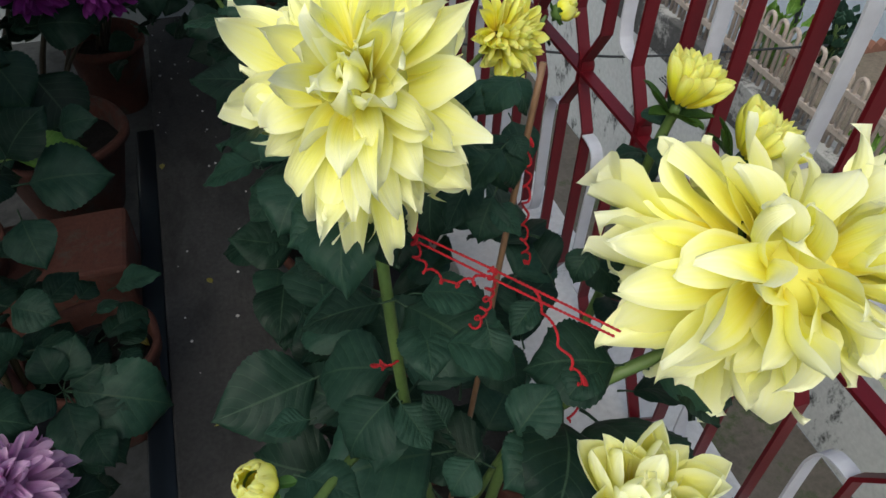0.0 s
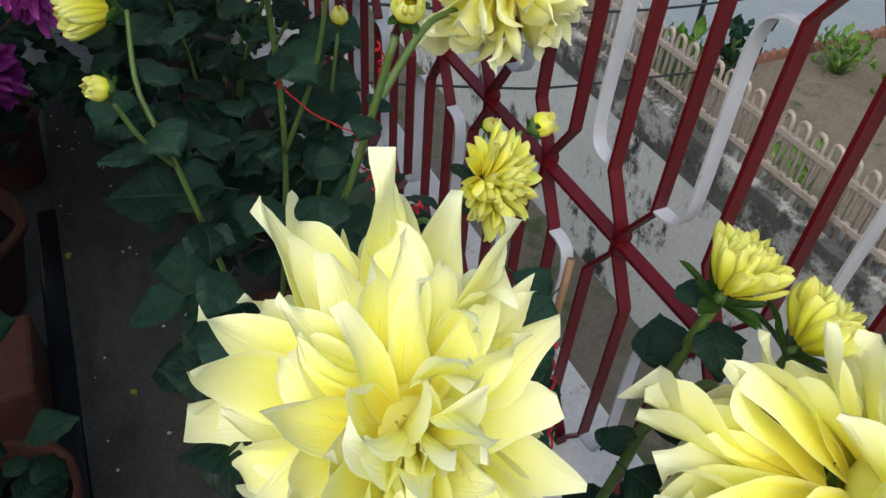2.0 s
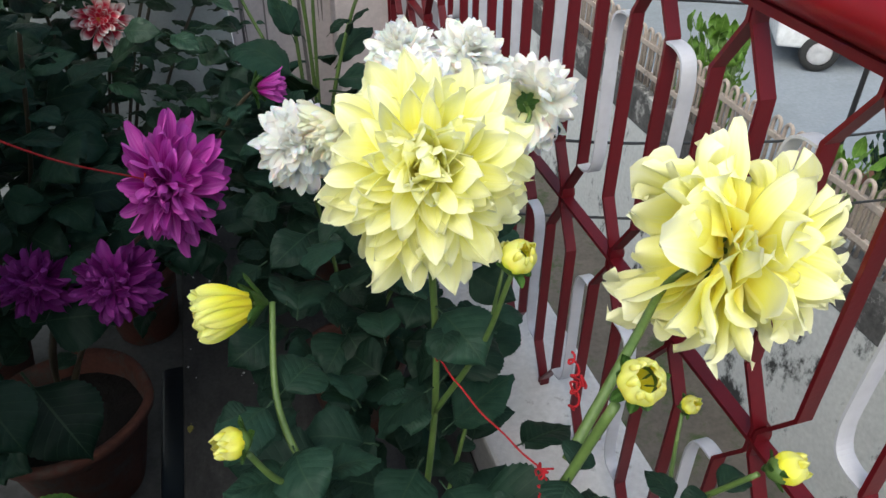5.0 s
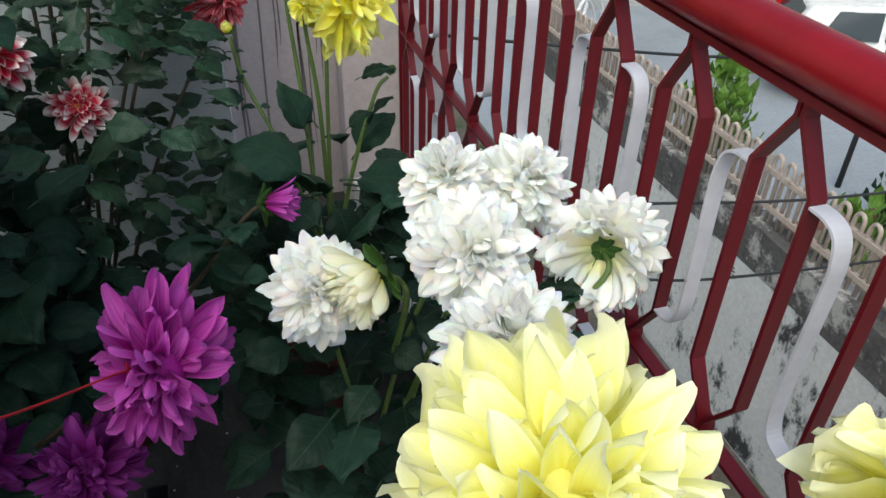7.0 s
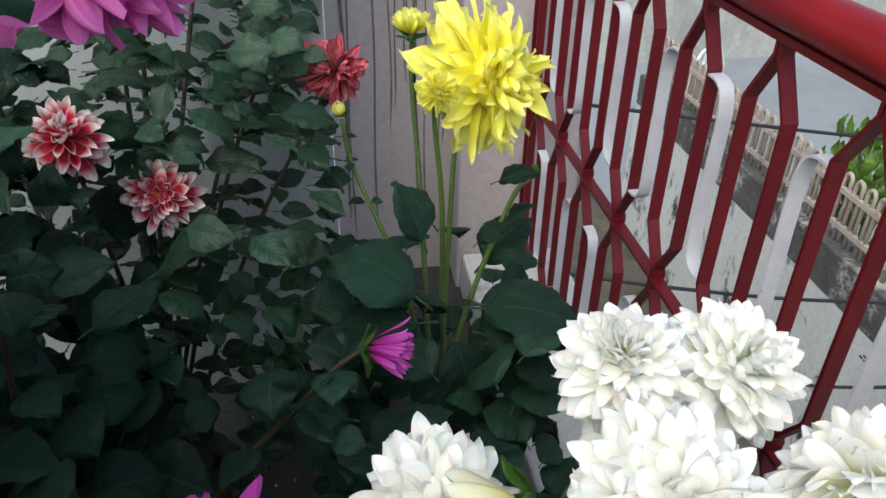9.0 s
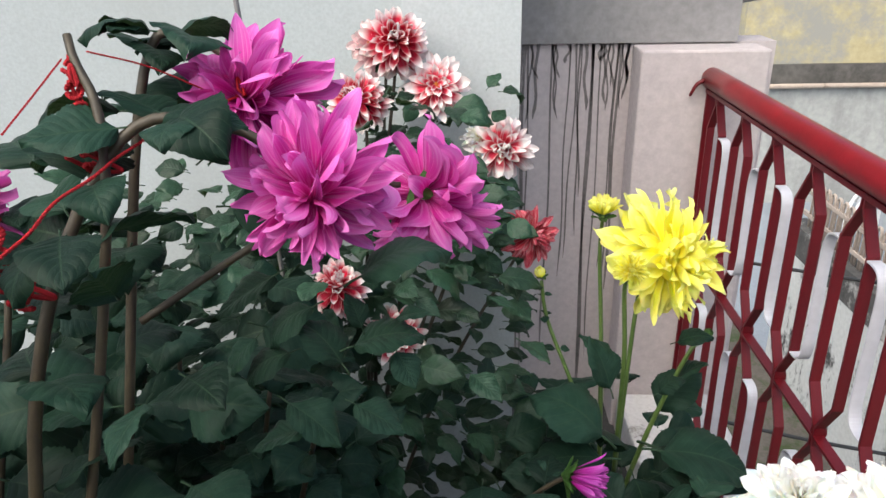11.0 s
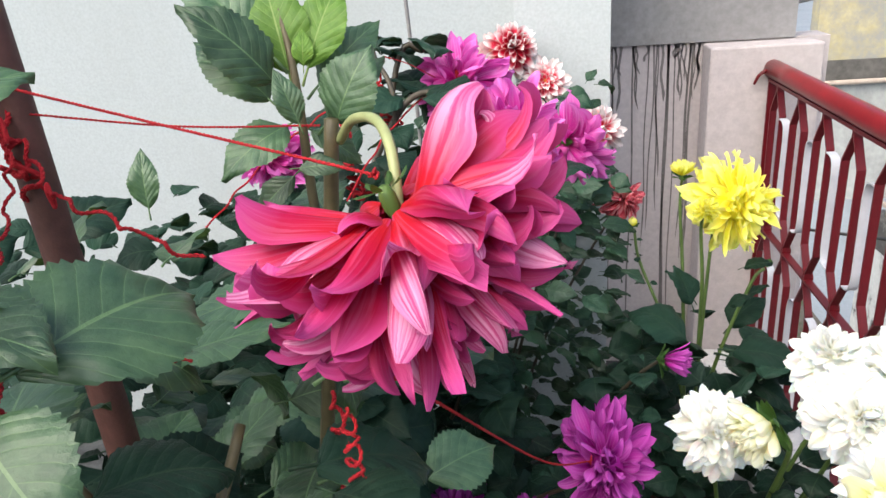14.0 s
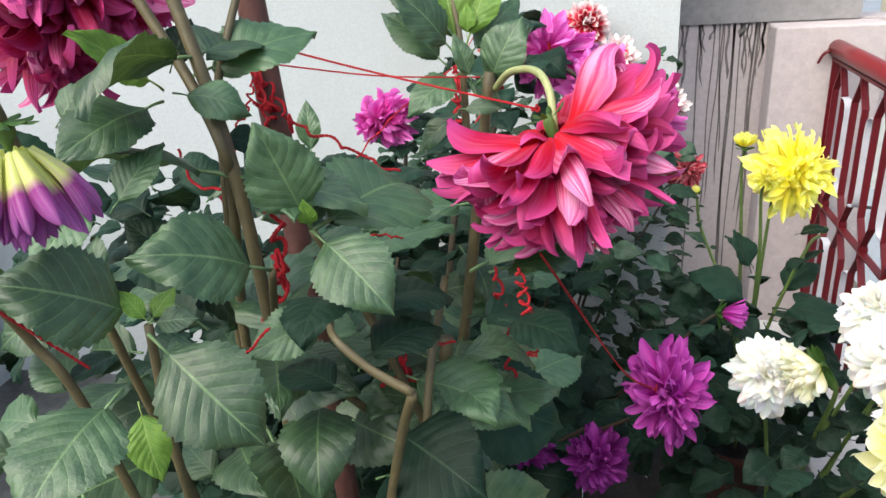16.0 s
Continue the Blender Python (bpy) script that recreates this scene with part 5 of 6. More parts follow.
Hp.head((-0.568, 0.592, 1.800), (0.05, -0.1, -1.0), 0.050, "half", "bud_purple", 83, "purple bud with a yellow green crown hanging down", (9, 10, 0.3), wide=0.22, n=80)
Hp.stem([(-0.72, 0.90, 1.2), (-0.70, 0.76, 1.70), (-0.66, 0.66, 1.93), (-0.60, 0.605, 1.90), (-0.568, 0.592, 1.815)], 0.0046, 0.0034)
q = Hp.stem([(-0.58, 1.0, 0.14), (-0.50, 0.92, 0.9), (-0.44, 0.86, 1.42), (-0.42, 0.84, 1.56)], 0.007, 0.006)
Hp.leafy(q, 0.4, 0.95, 0.13, (0.09, 0.14))
# low leaves take the dark "leaf" colour, which puts their shade into it
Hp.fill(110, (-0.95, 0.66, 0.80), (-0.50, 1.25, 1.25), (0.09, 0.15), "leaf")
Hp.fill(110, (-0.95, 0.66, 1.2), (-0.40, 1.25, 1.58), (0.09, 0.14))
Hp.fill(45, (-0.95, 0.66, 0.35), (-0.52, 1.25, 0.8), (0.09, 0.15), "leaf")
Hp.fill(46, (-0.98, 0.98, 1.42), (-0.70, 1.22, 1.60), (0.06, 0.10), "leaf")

# small-leaved seedling and lilac flower at the front of the left row
L = Plant((-0.43, 1.09, 0.13), "low dahlia seedling with small dark leaves in a pot", fam="leaf", seed=11)
L.fill(75, (-0.66, 0.60, 0.15), (-0.34, 1.2, 0.42), (0.06, 0.11))
Lb = Plant((-0.40, 0.45, 0.11), "low lilac pink dahlia in a terracotta pot", seed=12)
Lb.head((-0.42, 0.53, 0.56), (0.1, -0.3, 0.9), 0.085, "purple", "lilac", 91)
Lb.to((-0.42, 0.53, 0.56), (0.1, -0.3, 0.9), 0.08)
Lb.fill(30, (-0.66, 0.30, 0.2), (-0.36, 0.75, 0.45), (0.08, 0.13))

for plant, *wish in FILLS:
    plant.grow(*wish)

# broad leaves over the weathered pot
E.leaf((-0.475, 1.784, 0.611), (-0.311, 1.763, 0.616), "leaf", 2, (0.2, -0.6, 0.7))
E.leaf((-0.536, 1.597, 0.677), (-0.457, 1.486, 0.569), "leaf", 0, (0.2, -0.6, 0.7))
E.leaf((-0.491, 1.692, 0.567), (-0.389, 1.559, 0.437), "leaf", 0, (0.2, -0.6, 0.7))
E.leaf((-0.511, 1.315, 0.549), (-0.336, 1.391, 0.515), "light", 2, (0.2, -0.6, 0.7))
E.leaf((-0.433, 1.869, 0.679), (-0.325, 1.868, 0.726), "leaf", 1, (0.2, -0.6, 0.7))
E.leaf((-0.487, 1.768, 0.744), (-0.496, 1.811, 0.867), "leaf", 1, (0.2, -0.6, 0.7))
E.leaf((-0.517, 1.704, 0.741), (-0.537, 1.682, 0.84), "leaf", 0, (0.2, -0.6, 0.7))
E.leaf((-0.498, 1.586, 0.574), (-0.571, 1.461, 0.572), "leaf", 0, (0.2, -0.6, 0.7))
L.leaf((-0.404, 0.795, 0.412), (-0.218, 0.745, 0.366), "leaf", None, (0.0, -0.5, 0.85))
L.leaf((-0.404, 0.795, 0.412), (-0.426, 0.834, 0.497), "leaf", None, (0.0, -0.5, 0.85))
L.leaf((-0.404, 0.795, 0.412), (-0.369, 0.845, 0.487), "leaf", None, (0.0, -0.5, 0.85))
L.leaf((-0.404, 0.795, 0.412), (-0.335, 0.807, 0.442), "leaf", None, (0.0, -0.5, 0.85))
L.leaf((-0.404, 0.795, 0.412), (-0.468, 0.739, 0.431), "leaf", None, (0.0, -0.5, 0.85))
L.leaf((-0.404, 0.795, 0.412), (-0.383, 0.684, 0.36), "leaf", None, (0.0, -0.5, 0.85))
L.leaf((-0.404, 0.795, 0.412), (-0.328, 0.674, 0.337), "leaf", None, (0.0, -0.5, 0.85))
L.leaf((-0.404, 0.795, 0.412), (-0.324, 0.767, 0.405), "leaf", None, (0.0, -0.5, 0.85))
L.leaf((-0.404, 0.795, 0.412), (-0.279, 0.771, 0.398), "leaf", None, (0.0, -0.5, 0.85))
L.leaf((-0.439, 1.109, 0.63), (-0.272, 1.098, 0.642), "leaf", 0, (0.0, -0.5, 0.85))
L.leaf((-0.439, 1.084, 0.596), (-0.408, 0.983, 0.54), "leaf", 0, (0.0, -0.5, 0.85))
L.leaf((-0.449, 1.125, 0.659), (-0.362, 1.152, 0.758), "leaf", 0, (0.0, -0.5, 0.85))
L.leaf((-0.356, 1.175, 0.694), (-0.278, 1.152, 0.726), "leaf", 0, (0.0, -0.5, 0.85))
L.leaf((-0.496, 0.965, 0.481), (-0.403, 0.92, 0.471), "leaf", 0, (0.0, -0.5, 0.85))
L.leaf((-0.48, 0.892, 0.402), (-0.507, 0.887, 0.481), "leaf", 0, (0.0, -0.5, 0.85))
E.stem([(-0.54, 1.96, 0.16), (-0.50, 1.88, 0.42), (-0.40, 1.80, 0.66), (-0.30, 1.75, 0.78)], 0.008, 0.005)
for x, y, turn in ((-0.394, 1.225, 0.6), (-0.331, 1.175, 2.2), (-0.35, 1.13, 4.1)):
    ob = part("fallen_leaf", LEAVES["dead"][int(turn) % 5], None)
    ob.matrix_basis = Matrix.Translation((x, y, 0.145)) @ Matrix.Rotation(turn, 4, "Z") @ Matrix.Scale(0.05, 4)
    tagged(ob, "small yellow withered leaf lying on potting soil", "leaf", "fallen leaves")

# broad leaves close to the lens
FACE = (0.15, -0.65, 0.70)
Hp.leaf((-0.53, 0.758, 1.662), (-0.577, 0.684, 1.712), "front", 0, FACE)
Hp.leaf((-0.615, 0.804, 1.779), (-0.637, 0.711, 1.77), "front", 1, FACE)
Hp.leaf((-0.627, 0.728, 1.718), (-0.6, 0.76, 1.758), "front", 1, FACE)
Hp.leaf((-0.599, 0.792, 1.787), (-0.545, 0.806, 1.772), "front", 2, FACE)
Hp.leaf((-0.612, 0.843, 1.789), (-0.533, 0.911, 1.815), "front", 1, FACE)
Hp.leaf((-0.624, 0.823, 1.783), (-0.645, 0.768, 1.834), "light", 3, FACE)
Hp.leaf((-0.53, 0.604, 1.698), (-0.466, 0.582, 1.649), "front", 0, FACE)
Hp.leaf((-0.532, 0.577, 1.682), (-0.535, 0.501, 1.674), "front", 0, FACE)
Hp.leaf((-0.552, 0.637, 1.689), (-0.585, 0.58, 1.741), "front", 0, FACE)
Hp.leaf((-0.547, 0.604, 1.654), (-0.532, 0.585, 1.618), "light", 1, FACE)
Hp.leaf((-0.543, 0.625, 1.692), (-0.536, 0.644, 1.705), "light", 1, FACE)
Hp.leaf((-0.543, 0.625, 1.692), (-0.559, 0.629, 1.709), "light", 3, FACE)
Hp.leaf((-0.541, 0.621, 1.694), (-0.515, 0.626, 1.696), "front", 1, FACE)
Hp.leaf((-0.484, 0.75, 1.631), (-0.529, 0.706, 1.625), "front", 1, FACE)
# lower leaves, again in the dark colour in place of shade
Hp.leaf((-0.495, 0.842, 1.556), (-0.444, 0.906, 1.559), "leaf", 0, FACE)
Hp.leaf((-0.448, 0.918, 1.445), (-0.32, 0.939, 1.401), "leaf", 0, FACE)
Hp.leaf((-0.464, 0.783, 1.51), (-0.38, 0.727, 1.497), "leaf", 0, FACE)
Hp.leaf((-0.676, 0.759, 1.771), (-0.656, 0.781, 1.801), "front", 0, FACE)
Hp.leaf((-0.64, 0.862, 1.789), (-0.628, 0.886, 1.828), "leaf", 1, FACE)
Hp.leaf((-0.581, 0.816, 1.748), (-0.559, 0.846, 1.73), "leaf", 1, FACE)
Hp.leaf((-0.63, 0.719, 1.733), (-0.638, 0.661, 1.71), "front", 1, FACE)
Hp.leaf((-0.615, 0.786, 1.651), (-0.652, 0.778, 1.691), "leaf", 1, FACE)
Hp.leaf((-0.555, 0.878, 1.532), (-0.515, 0.857, 1.512), "leaf", 1, FACE)
Hp.leaf((-0.497, 0.765, 1.691), (-0.515, 0.745, 1.768), "front", 3, FACE)
Hp.leaf((-0.497, 0.765, 1.691), (-0.446, 0.898, 1.694), "front", 0, FACE)
Hp.leaf((-0.497, 0.765, 1.691), (-0.432, 0.717, 1.659), "front", 0, FACE)
Hp.leaf((-0.497, 0.765, 1.691), (-0.52, 0.83, 1.70), "slim", 1, FACE)
Hp.leaf((-0.497, 0.765, 1.691), (-0.496, 0.755, 1.715), "light", 1, FACE)
# upright shoot behind the crimson flower
Hp.leaf((-0.441, 1.101, 1.755), (-0.494, 1.061, 1.836), "slim", 0, FACE)
Hp.leaf((-0.452, 1.115, 1.74), (-0.522, 1.124, 1.807), "slim", 0, FACE)
Hp.leaf((-0.441, 1.112, 1.758), (-0.462, 1.139, 1.848), "light", 1, FACE)
Hp.leaf((-0.434, 1.114, 1.762), (-0.404, 1.146, 1.842), "light", 0, FACE)
Hp.leaf((-0.434, 1.123, 1.75), (-0.382, 1.182, 1.806), "slim", 1, FACE)
Hp.leaf((-0.422, 1.099, 1.724), (-0.369, 1.101, 1.785), "slim", 0, FACE)
Hp.leaf((-0.437, 1.109, 1.738), (-0.485, 1.045, 1.714), "slim", 0, FACE)
Hp.leaf((-0.444, 1.113, 1.774), (-0.53, 1.135, 1.863), "slim", 1, FACE)
Hp.leaf((-0.438, 1.107, 1.732), (-0.394, 1.129, 1.694), "slim", 1, FACE)
Hp.leaf((-0.432, 1.116, 1.772), (-0.430, 1.120, 1.805), "light", 1, FACE)
Hp.leaf((-0.699, 1.296, 1.585), (-0.705, 1.315, 1.663), "slim", 1, FACE)
Hp.leaf((-0.445, 1.117, 1.692), (-0.495, 1.11, 1.65), "slim", 1, FACE)
Hp.leaf((-0.409, 1.091, 1.722), (-0.374, 1.088, 1.793), "front", 0, FACE)
Hp.leaf((-0.419, 1.054, 1.735), (-0.434, 1.054, 1.783), "slim", 1, FACE)
Hp.leaf((-0.436, 1.057, 1.708), (-0.394, 1.061, 1.709), "slim", 1, FACE)
# leaves under them, in the darker leaf colour that stands in for shade
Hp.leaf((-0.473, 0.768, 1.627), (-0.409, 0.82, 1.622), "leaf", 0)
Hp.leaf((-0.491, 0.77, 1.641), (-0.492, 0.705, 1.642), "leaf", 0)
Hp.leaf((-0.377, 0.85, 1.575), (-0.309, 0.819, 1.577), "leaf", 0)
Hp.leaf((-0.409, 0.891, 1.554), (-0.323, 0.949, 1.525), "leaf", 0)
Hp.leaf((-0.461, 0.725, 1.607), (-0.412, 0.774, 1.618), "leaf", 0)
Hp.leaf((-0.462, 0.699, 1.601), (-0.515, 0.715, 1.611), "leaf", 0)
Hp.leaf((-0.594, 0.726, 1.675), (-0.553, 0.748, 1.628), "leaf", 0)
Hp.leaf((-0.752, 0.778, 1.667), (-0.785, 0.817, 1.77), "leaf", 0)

# larger single leaves on the shoots
A.leaf((0.066, 0.288, 0.914), (-0.000, 0.258, 0.872), "leaf")
A.leaf((0.103, 0.311, 0.949), (0.189, 0.264, 0.942), "leaf")
A.leaf((0.080, 0.346, 0.975), (-0.007, 0.353, 0.963), "leaf")
A.leaf((0.093, 0.346, 0.980), (0.155, 0.321, 0.987), "leaf")
A.leaf((0.213, 0.307, 0.983), (0.176, 0.287, 0.961), "leaf")
A.leaf((0.274, 0.323, 1.020), (0.236, 0.303, 0.997), "leaf")
A.leaf((0.280, 0.317, 1.016), (0.293, 0.292, 1.006), "leaf")
A.leaf((0.106, 0.244, 0.884), (0.089, 0.272, 0.916), "leaf")
A.leaf((0.155, 0.220, 0.878), (0.205, 0.243, 0.928), "leaf")
A.leaf((0.129, 0.225, 0.873), (0.089, 0.203, 0.848), "leaf")
A.leaf((0.154, 0.217, 0.874), (0.185, 0.172, 0.851), "leaf")
A.leaf((-0.044, 0.265, 0.853), (0.013, 0.227, 0.846), "leaf")
A.leaf((0.062, 0.285, 0.910), (0.083, 0.240, 0.882), "leaf")
A.leaf((-0.013, 0.294, 0.892), (-0.061, 0.297, 0.889), "leaf")
A.leaf((0.158, 0.309, 0.966), (0.156, 0.266, 0.934), "leaf")
A.leaf((0.238, 0.452, 1.134), (0.189, 0.438, 1.113), "leaf")
A.leaf((0.210, 0.414, 1.087), (0.164, 0.391, 1.059), "leaf")
Dp.leaf((0.160, 2.230, 0.857), (0.011, 2.299, 0.968), "leaf")
Dp.leaf((0.208, 2.227, 0.861), (0.412, 2.182, 0.855), "leaf")
Dp.leaf((0.224, 2.203, 0.824), (0.324, 2.171, 0.815), "leaf")
Dp.leaf((0.251, 2.190, 0.807), (0.371, 2.132, 0.757), "leaf")
Dp.leaf((0.186, 2.208, 0.824), (0.216, 2.147, 0.749), "leaf")
Dp.leaf((0.265, 2.150, 0.740), (0.369, 2.113, 0.724), "leaf")
Dp.leaf((0.216, 2.142, 0.715), (0.315, 2.099, 0.687), "leaf")
Dp.leaf((0.168, 2.220, 0.840), (-0.023, 2.226, 0.832), "leaf")
Dp.leaf((0.157, 2.278, 0.940), (0.120, 2.329, 1.047), "leaf")
Dp.leaf((0.233, 2.273, 0.949), (0.285, 2.279, 0.997), "leaf")
Dp.leaf((0.268, 2.321, 1.040), (0.343, 2.314, 1.071), "leaf")
Dp.leaf((0.201, 2.178, 0.773), (0.272, 2.140, 0.749), "leaf")
Dp.leaf((0.243, 2.129, 0.698), (0.178, 2.152, 0.749), "leaf")
G.leaf((-0.257, 1.701, 1.475), (-0.157, 1.720, 1.527), "leaf")
G.leaf((-0.315, 1.711, 1.491), (-0.382, 1.687, 1.454), "leaf")
G.leaf((-0.277, 1.695, 1.462), (-0.340, 1.675, 1.431), "leaf")
G.leaf((-0.210, 1.685, 1.445), (-0.173, 1.685, 1.457), "leaf")
G.leaf((-0.260, 1.672, 1.418), (-0.181, 1.678, 1.443), "leaf")
G.leaf((-0.249, 1.661, 1.397), (-0.296, 1.684, 1.451), "leaf")
G.leaf((-0.299, 1.674, 1.420), (-0.362, 1.657, 1.397), "leaf")
G.leaf((-0.338, 1.683, 1.435), (-0.377, 1.658, 1.397), "leaf")
G.leaf((-0.207, 1.674, 1.424), (-0.184, 1.651, 1.391), "leaf")
G.leaf((-0.254, 1.650, 1.376), (-0.198, 1.632, 1.353), "leaf")
G.leaf((-0.322, 1.653, 1.378), (-0.258, 1.628, 1.344), "leaf")
G.leaf((-0.283, 1.639, 1.352), (-0.345, 1.626, 1.337), "leaf")
G.leaf((-0.235, 1.679, 1.432), (-0.251, 1.693, 1.470), "leaf")
G.leaf((-0.357, 1.654, 1.379), (-0.388, 1.630, 1.342), "leaf")
F.leaf((-0.324, 2.332, 0.883), (-0.163, 2.362, 0.977), "bush")
F.leaf((-0.314, 2.327, 0.874), (-0.211, 2.293, 0.842), "bush")
F.leaf((-0.279, 2.467, 1.149), (-0.327, 2.462, 1.165), "bush")
F.leaf((-0.237, 2.466, 1.147), (-0.136, 2.427, 1.104), "bush")
F.leaf((-0.245, 2.490, 1.194), (-0.268, 2.441, 1.127), "bush")
F.leaf((-0.192, 2.497, 1.210), (-0.121, 2.473, 1.195), "bush")
# leaves by the cane
A.leaf((0.199, 0.465, 1.017), (0.157, 0.493, 1.042), "leaf")
A.leaf((0.205, 0.467, 1.022), (0.157, 0.428, 0.979), "leaf")
A.leaf((0.217, 0.485, 1.044), (0.244, 0.431, 1.011), "leaf")
A.leaf((0.223, 0.527, 1.086), (0.176, 0.517, 1.072), "leaf")
A.leaf((0.235, 0.527, 1.091), (0.271, 0.482, 1.071), "leaf")
A.leaf((0.218, 0.445, 1.005), (0.182, 0.408, 0.967), "leaf")
A.leaf((0.204, 0.441, 0.996), (0.229, 0.401, 0.977), "leaf")
A.leaf((0.196, 0.500, 1.051), (0.227, 0.522, 1.095), "leaf")
A.leaf((0.241, 0.482, 1.049), (0.249, 0.451, 1.032), "leaf")
A.leaf((0.235, 0.548, 1.017), (0.251, 0.479, 0.972), "leaf")
A.leaf((0.179, 0.503, 1.031), (0.194, 0.438, 0.993), "leaf")
A.leaf((0.288, 0.588, 0.994), (0.295, 0.531, 0.961), "leaf")
A.leaf((0.309, 0.398, 0.925), (0.334, 0.336, 0.917), "leaf")
A.leaf((0.183, 0.388, 0.831), (0.218, 0.314, 0.818), "leaf")
# stems that rise past the lens
Hp.stem([(-0.432, 1.099, 1.628), (-0.436, 1.105, 1.678), (-0.437, 1.109, 1.74), (-0.44, 1.115, 1.778), (-0.45, 1.133, 1.822)], 0.0050, 0.0028)
Hp.stem([(-0.645, 0.889, 1.219), (-0.62, 0.86, 1.515), (-0.598, 0.835, 1.629), (-0.579, 0.814, 1.7), (-0.569, 0.793, 1.745), (-0.599, 0.816, 1.794), (-0.633, 0.826, 1.853), (-0.647, 0.83, 1.877)], 0.0047, 0.0042)
Hp.stem([(-0.665, 0.897, 1.208), (-0.634, 0.873, 1.506), (-0.611, 0.847, 1.617), (-0.593, 0.831, 1.702), (-0.59, 0.836, 1.754), (-0.593, 0.853, 1.785), (-0.586, 0.897, 1.844), (-0.577, 0.913, 1.874)], 0.0038, 0.0032)
Hp.stem([(-0.59, 0.692, 1.434), (-0.561, 0.643, 1.587), (-0.546, 0.628, 1.689)], 0.0036, 0.0026)
Hp.stem([(-0.481, 0.931, 1.194), (-0.476, 0.907, 1.358), (-0.489, 0.865, 1.44), (-0.516, 0.82, 1.516), (-0.546, 0.798, 1.56), (-0.544, 0.78, 1.611), (-0.53, 0.759, 1.661)], 0.0046, 0.0030)
Hp.stem([(-0.604, 0.671, 1.425), (-0.609, 0.634, 1.625), (-0.623, 0.626, 1.675), (-0.624, 0.613, 1.706), (-0.63, 0.606, 1.732)], 0.0034, 0.0028)

# fork and side stems of the crimson plant
Hp.stem([(-0.52, 0.80, 1.2), (-0.44, 0.72, 1.52), (-0.413, 0.688, 1.609)], 0.0042, 0.0034)
Hp.stem([(-0.413, 0.688, 1.609), (-0.442, 0.690, 1.626), (-0.466, 0.700, 1.642), (-0.484, 0.745, 1.632)], 0.0033, 0.0024)
Hp.stem([(-0.50, 0.92, 0.9), (-0.44, 0.80, 1.40), (-0.428, 0.791, 1.54), (-0.423, 0.866, 1.606)], 0.0044, 0.0034)
Hp.stem([(-0.44, 0.86, 1.42), (-0.465, 0.80, 1.58), (-0.485, 0.785, 1.645), (-0.497, 0.766, 1.690)], 0.0040, 0.0030)

F.stem([(-0.52, 2.60, 0.2), (-0.56, 2.55, 1.2), (-0.555, 2.45, 1.70), (-0.58, 2.44, 2.1)], 0.005, 0.005, M["wall_cement"])

# ---- stakes and wool ----
st = tube(Mesh(), spline([(-0.565, 1.0, 0.12), (-0.60, 1.02, 1.0), (-0.632, 1.034, 1.72), (-0.655, 1.045, 2.05)], 24), 0.0155, 0.0145, 12)
tagged(part("stake", st, M["stake"]), "red brown wooden stake stuck in a flower pot", "stake")
cn = tube(Mesh(), spline([(0.15, 0.40, 0.18), (0.20, 0.42, 0.60), (0.235, 0.45, 0.90), (0.274, 0.488, 1.12)], 16), 0.0042, 0.0036, 8)
tagged(part("cane", cn, M["bamboo"]), "thin brown cane stuck in a flower pot", "cane")


def wool(points, label, r=0.0017, curl=0.0, turns=0.0, knots=(), seed=1):
    """A length of red wool, slack and crinkled where curl is given, with knots at places."""
    rng = random.Random(seed)
    n = max(24, int(turns * 10))
    q = spline(points, n)
    if curl:
        ph = rng.uniform(0, 6)
        q = [p + Vector((math.sin(turns * 6.28 * i / n + ph), math.cos(turns * 6.28 * i / n + ph), 0.5 * math.sin(turns * 9.1 * i / n))) * curl * math.sin(math.pi * min(1, 6 * i / n) / 2) for i, p in enumerate(q)]
    r *= 0.62
    total = sum((b - a).length for a, b in zip(q, q[1:]))
    q = spline(q, min(420, max(40, int(total / 0.0011))))
    m = Mesh()
    for k in range(2):
        strand = []
        for i, p in enumerate(q):
            d = (q[min(i + 1, len(q) - 1)] - q[max(i - 1, 0)]).normalized()
            e = d.cross(Vector((0.31, 0.52, 0.79))).normalized()
            a = 1.05 * i + math.pi * k
            strand.append(p + 0.62 * r * (math.cos(a) * e + math.sin(a) * d.cross(e)))
        tube(m, strand, 0.72 * r, 0.72 * r, 5)
    for k in knots:
        c = Vector(k[:3])
        s = 0.75 * (k[3] if len(k) > 3 else 0.008)
        pts = [c + Vector((rng.gauss(0, s * 0.6), rng.gauss(0, s * 0.6), rng.gauss(0, s))) for _ in range(8)]
        tube(m, spline(pts, 60), r * 1.15, r * 1.15, 6)
    return tagged(part("wool_string", m, M["wool"]), label, "string", "red wool ties")


KN, K2N = (-0.632, 1.028, 1.768), (-0.349, 0.968, 1.727)
wool([(-0.632, 1.02, 1.79), (-0.50, 1.01, 1.755), K2N], "taut red wool string from stake to flower stalk", 0.0016, knots=[(*KN, 0.009), (*K2N, 0.006)])
wool([KN, (-0.52, 1.06, 1.745), (-0.415, 1.085, 1.735)], "taut red wool string from stake to stem", 0.0013)
wool([(-0.632, 1.015, 1.76), (-0.62, 0.985, 1.72), (-0.60, 0.93, 1.69), (-0.59, 0.88, 1.66)], "slack red wool string hanging from the stake", 0.002, 0.003, 6)
wool([(-0.622, 1.018, 1.75), (-0.60, 1.00, 1.715), (-0.545, 0.99, 1.69), (-0.49, 0.99, 1.66)], "crinkled red wool string slung from the stake", 0.0022, 0.004, 5, [(-0.60, 1.0, 1.712, 0.006)])
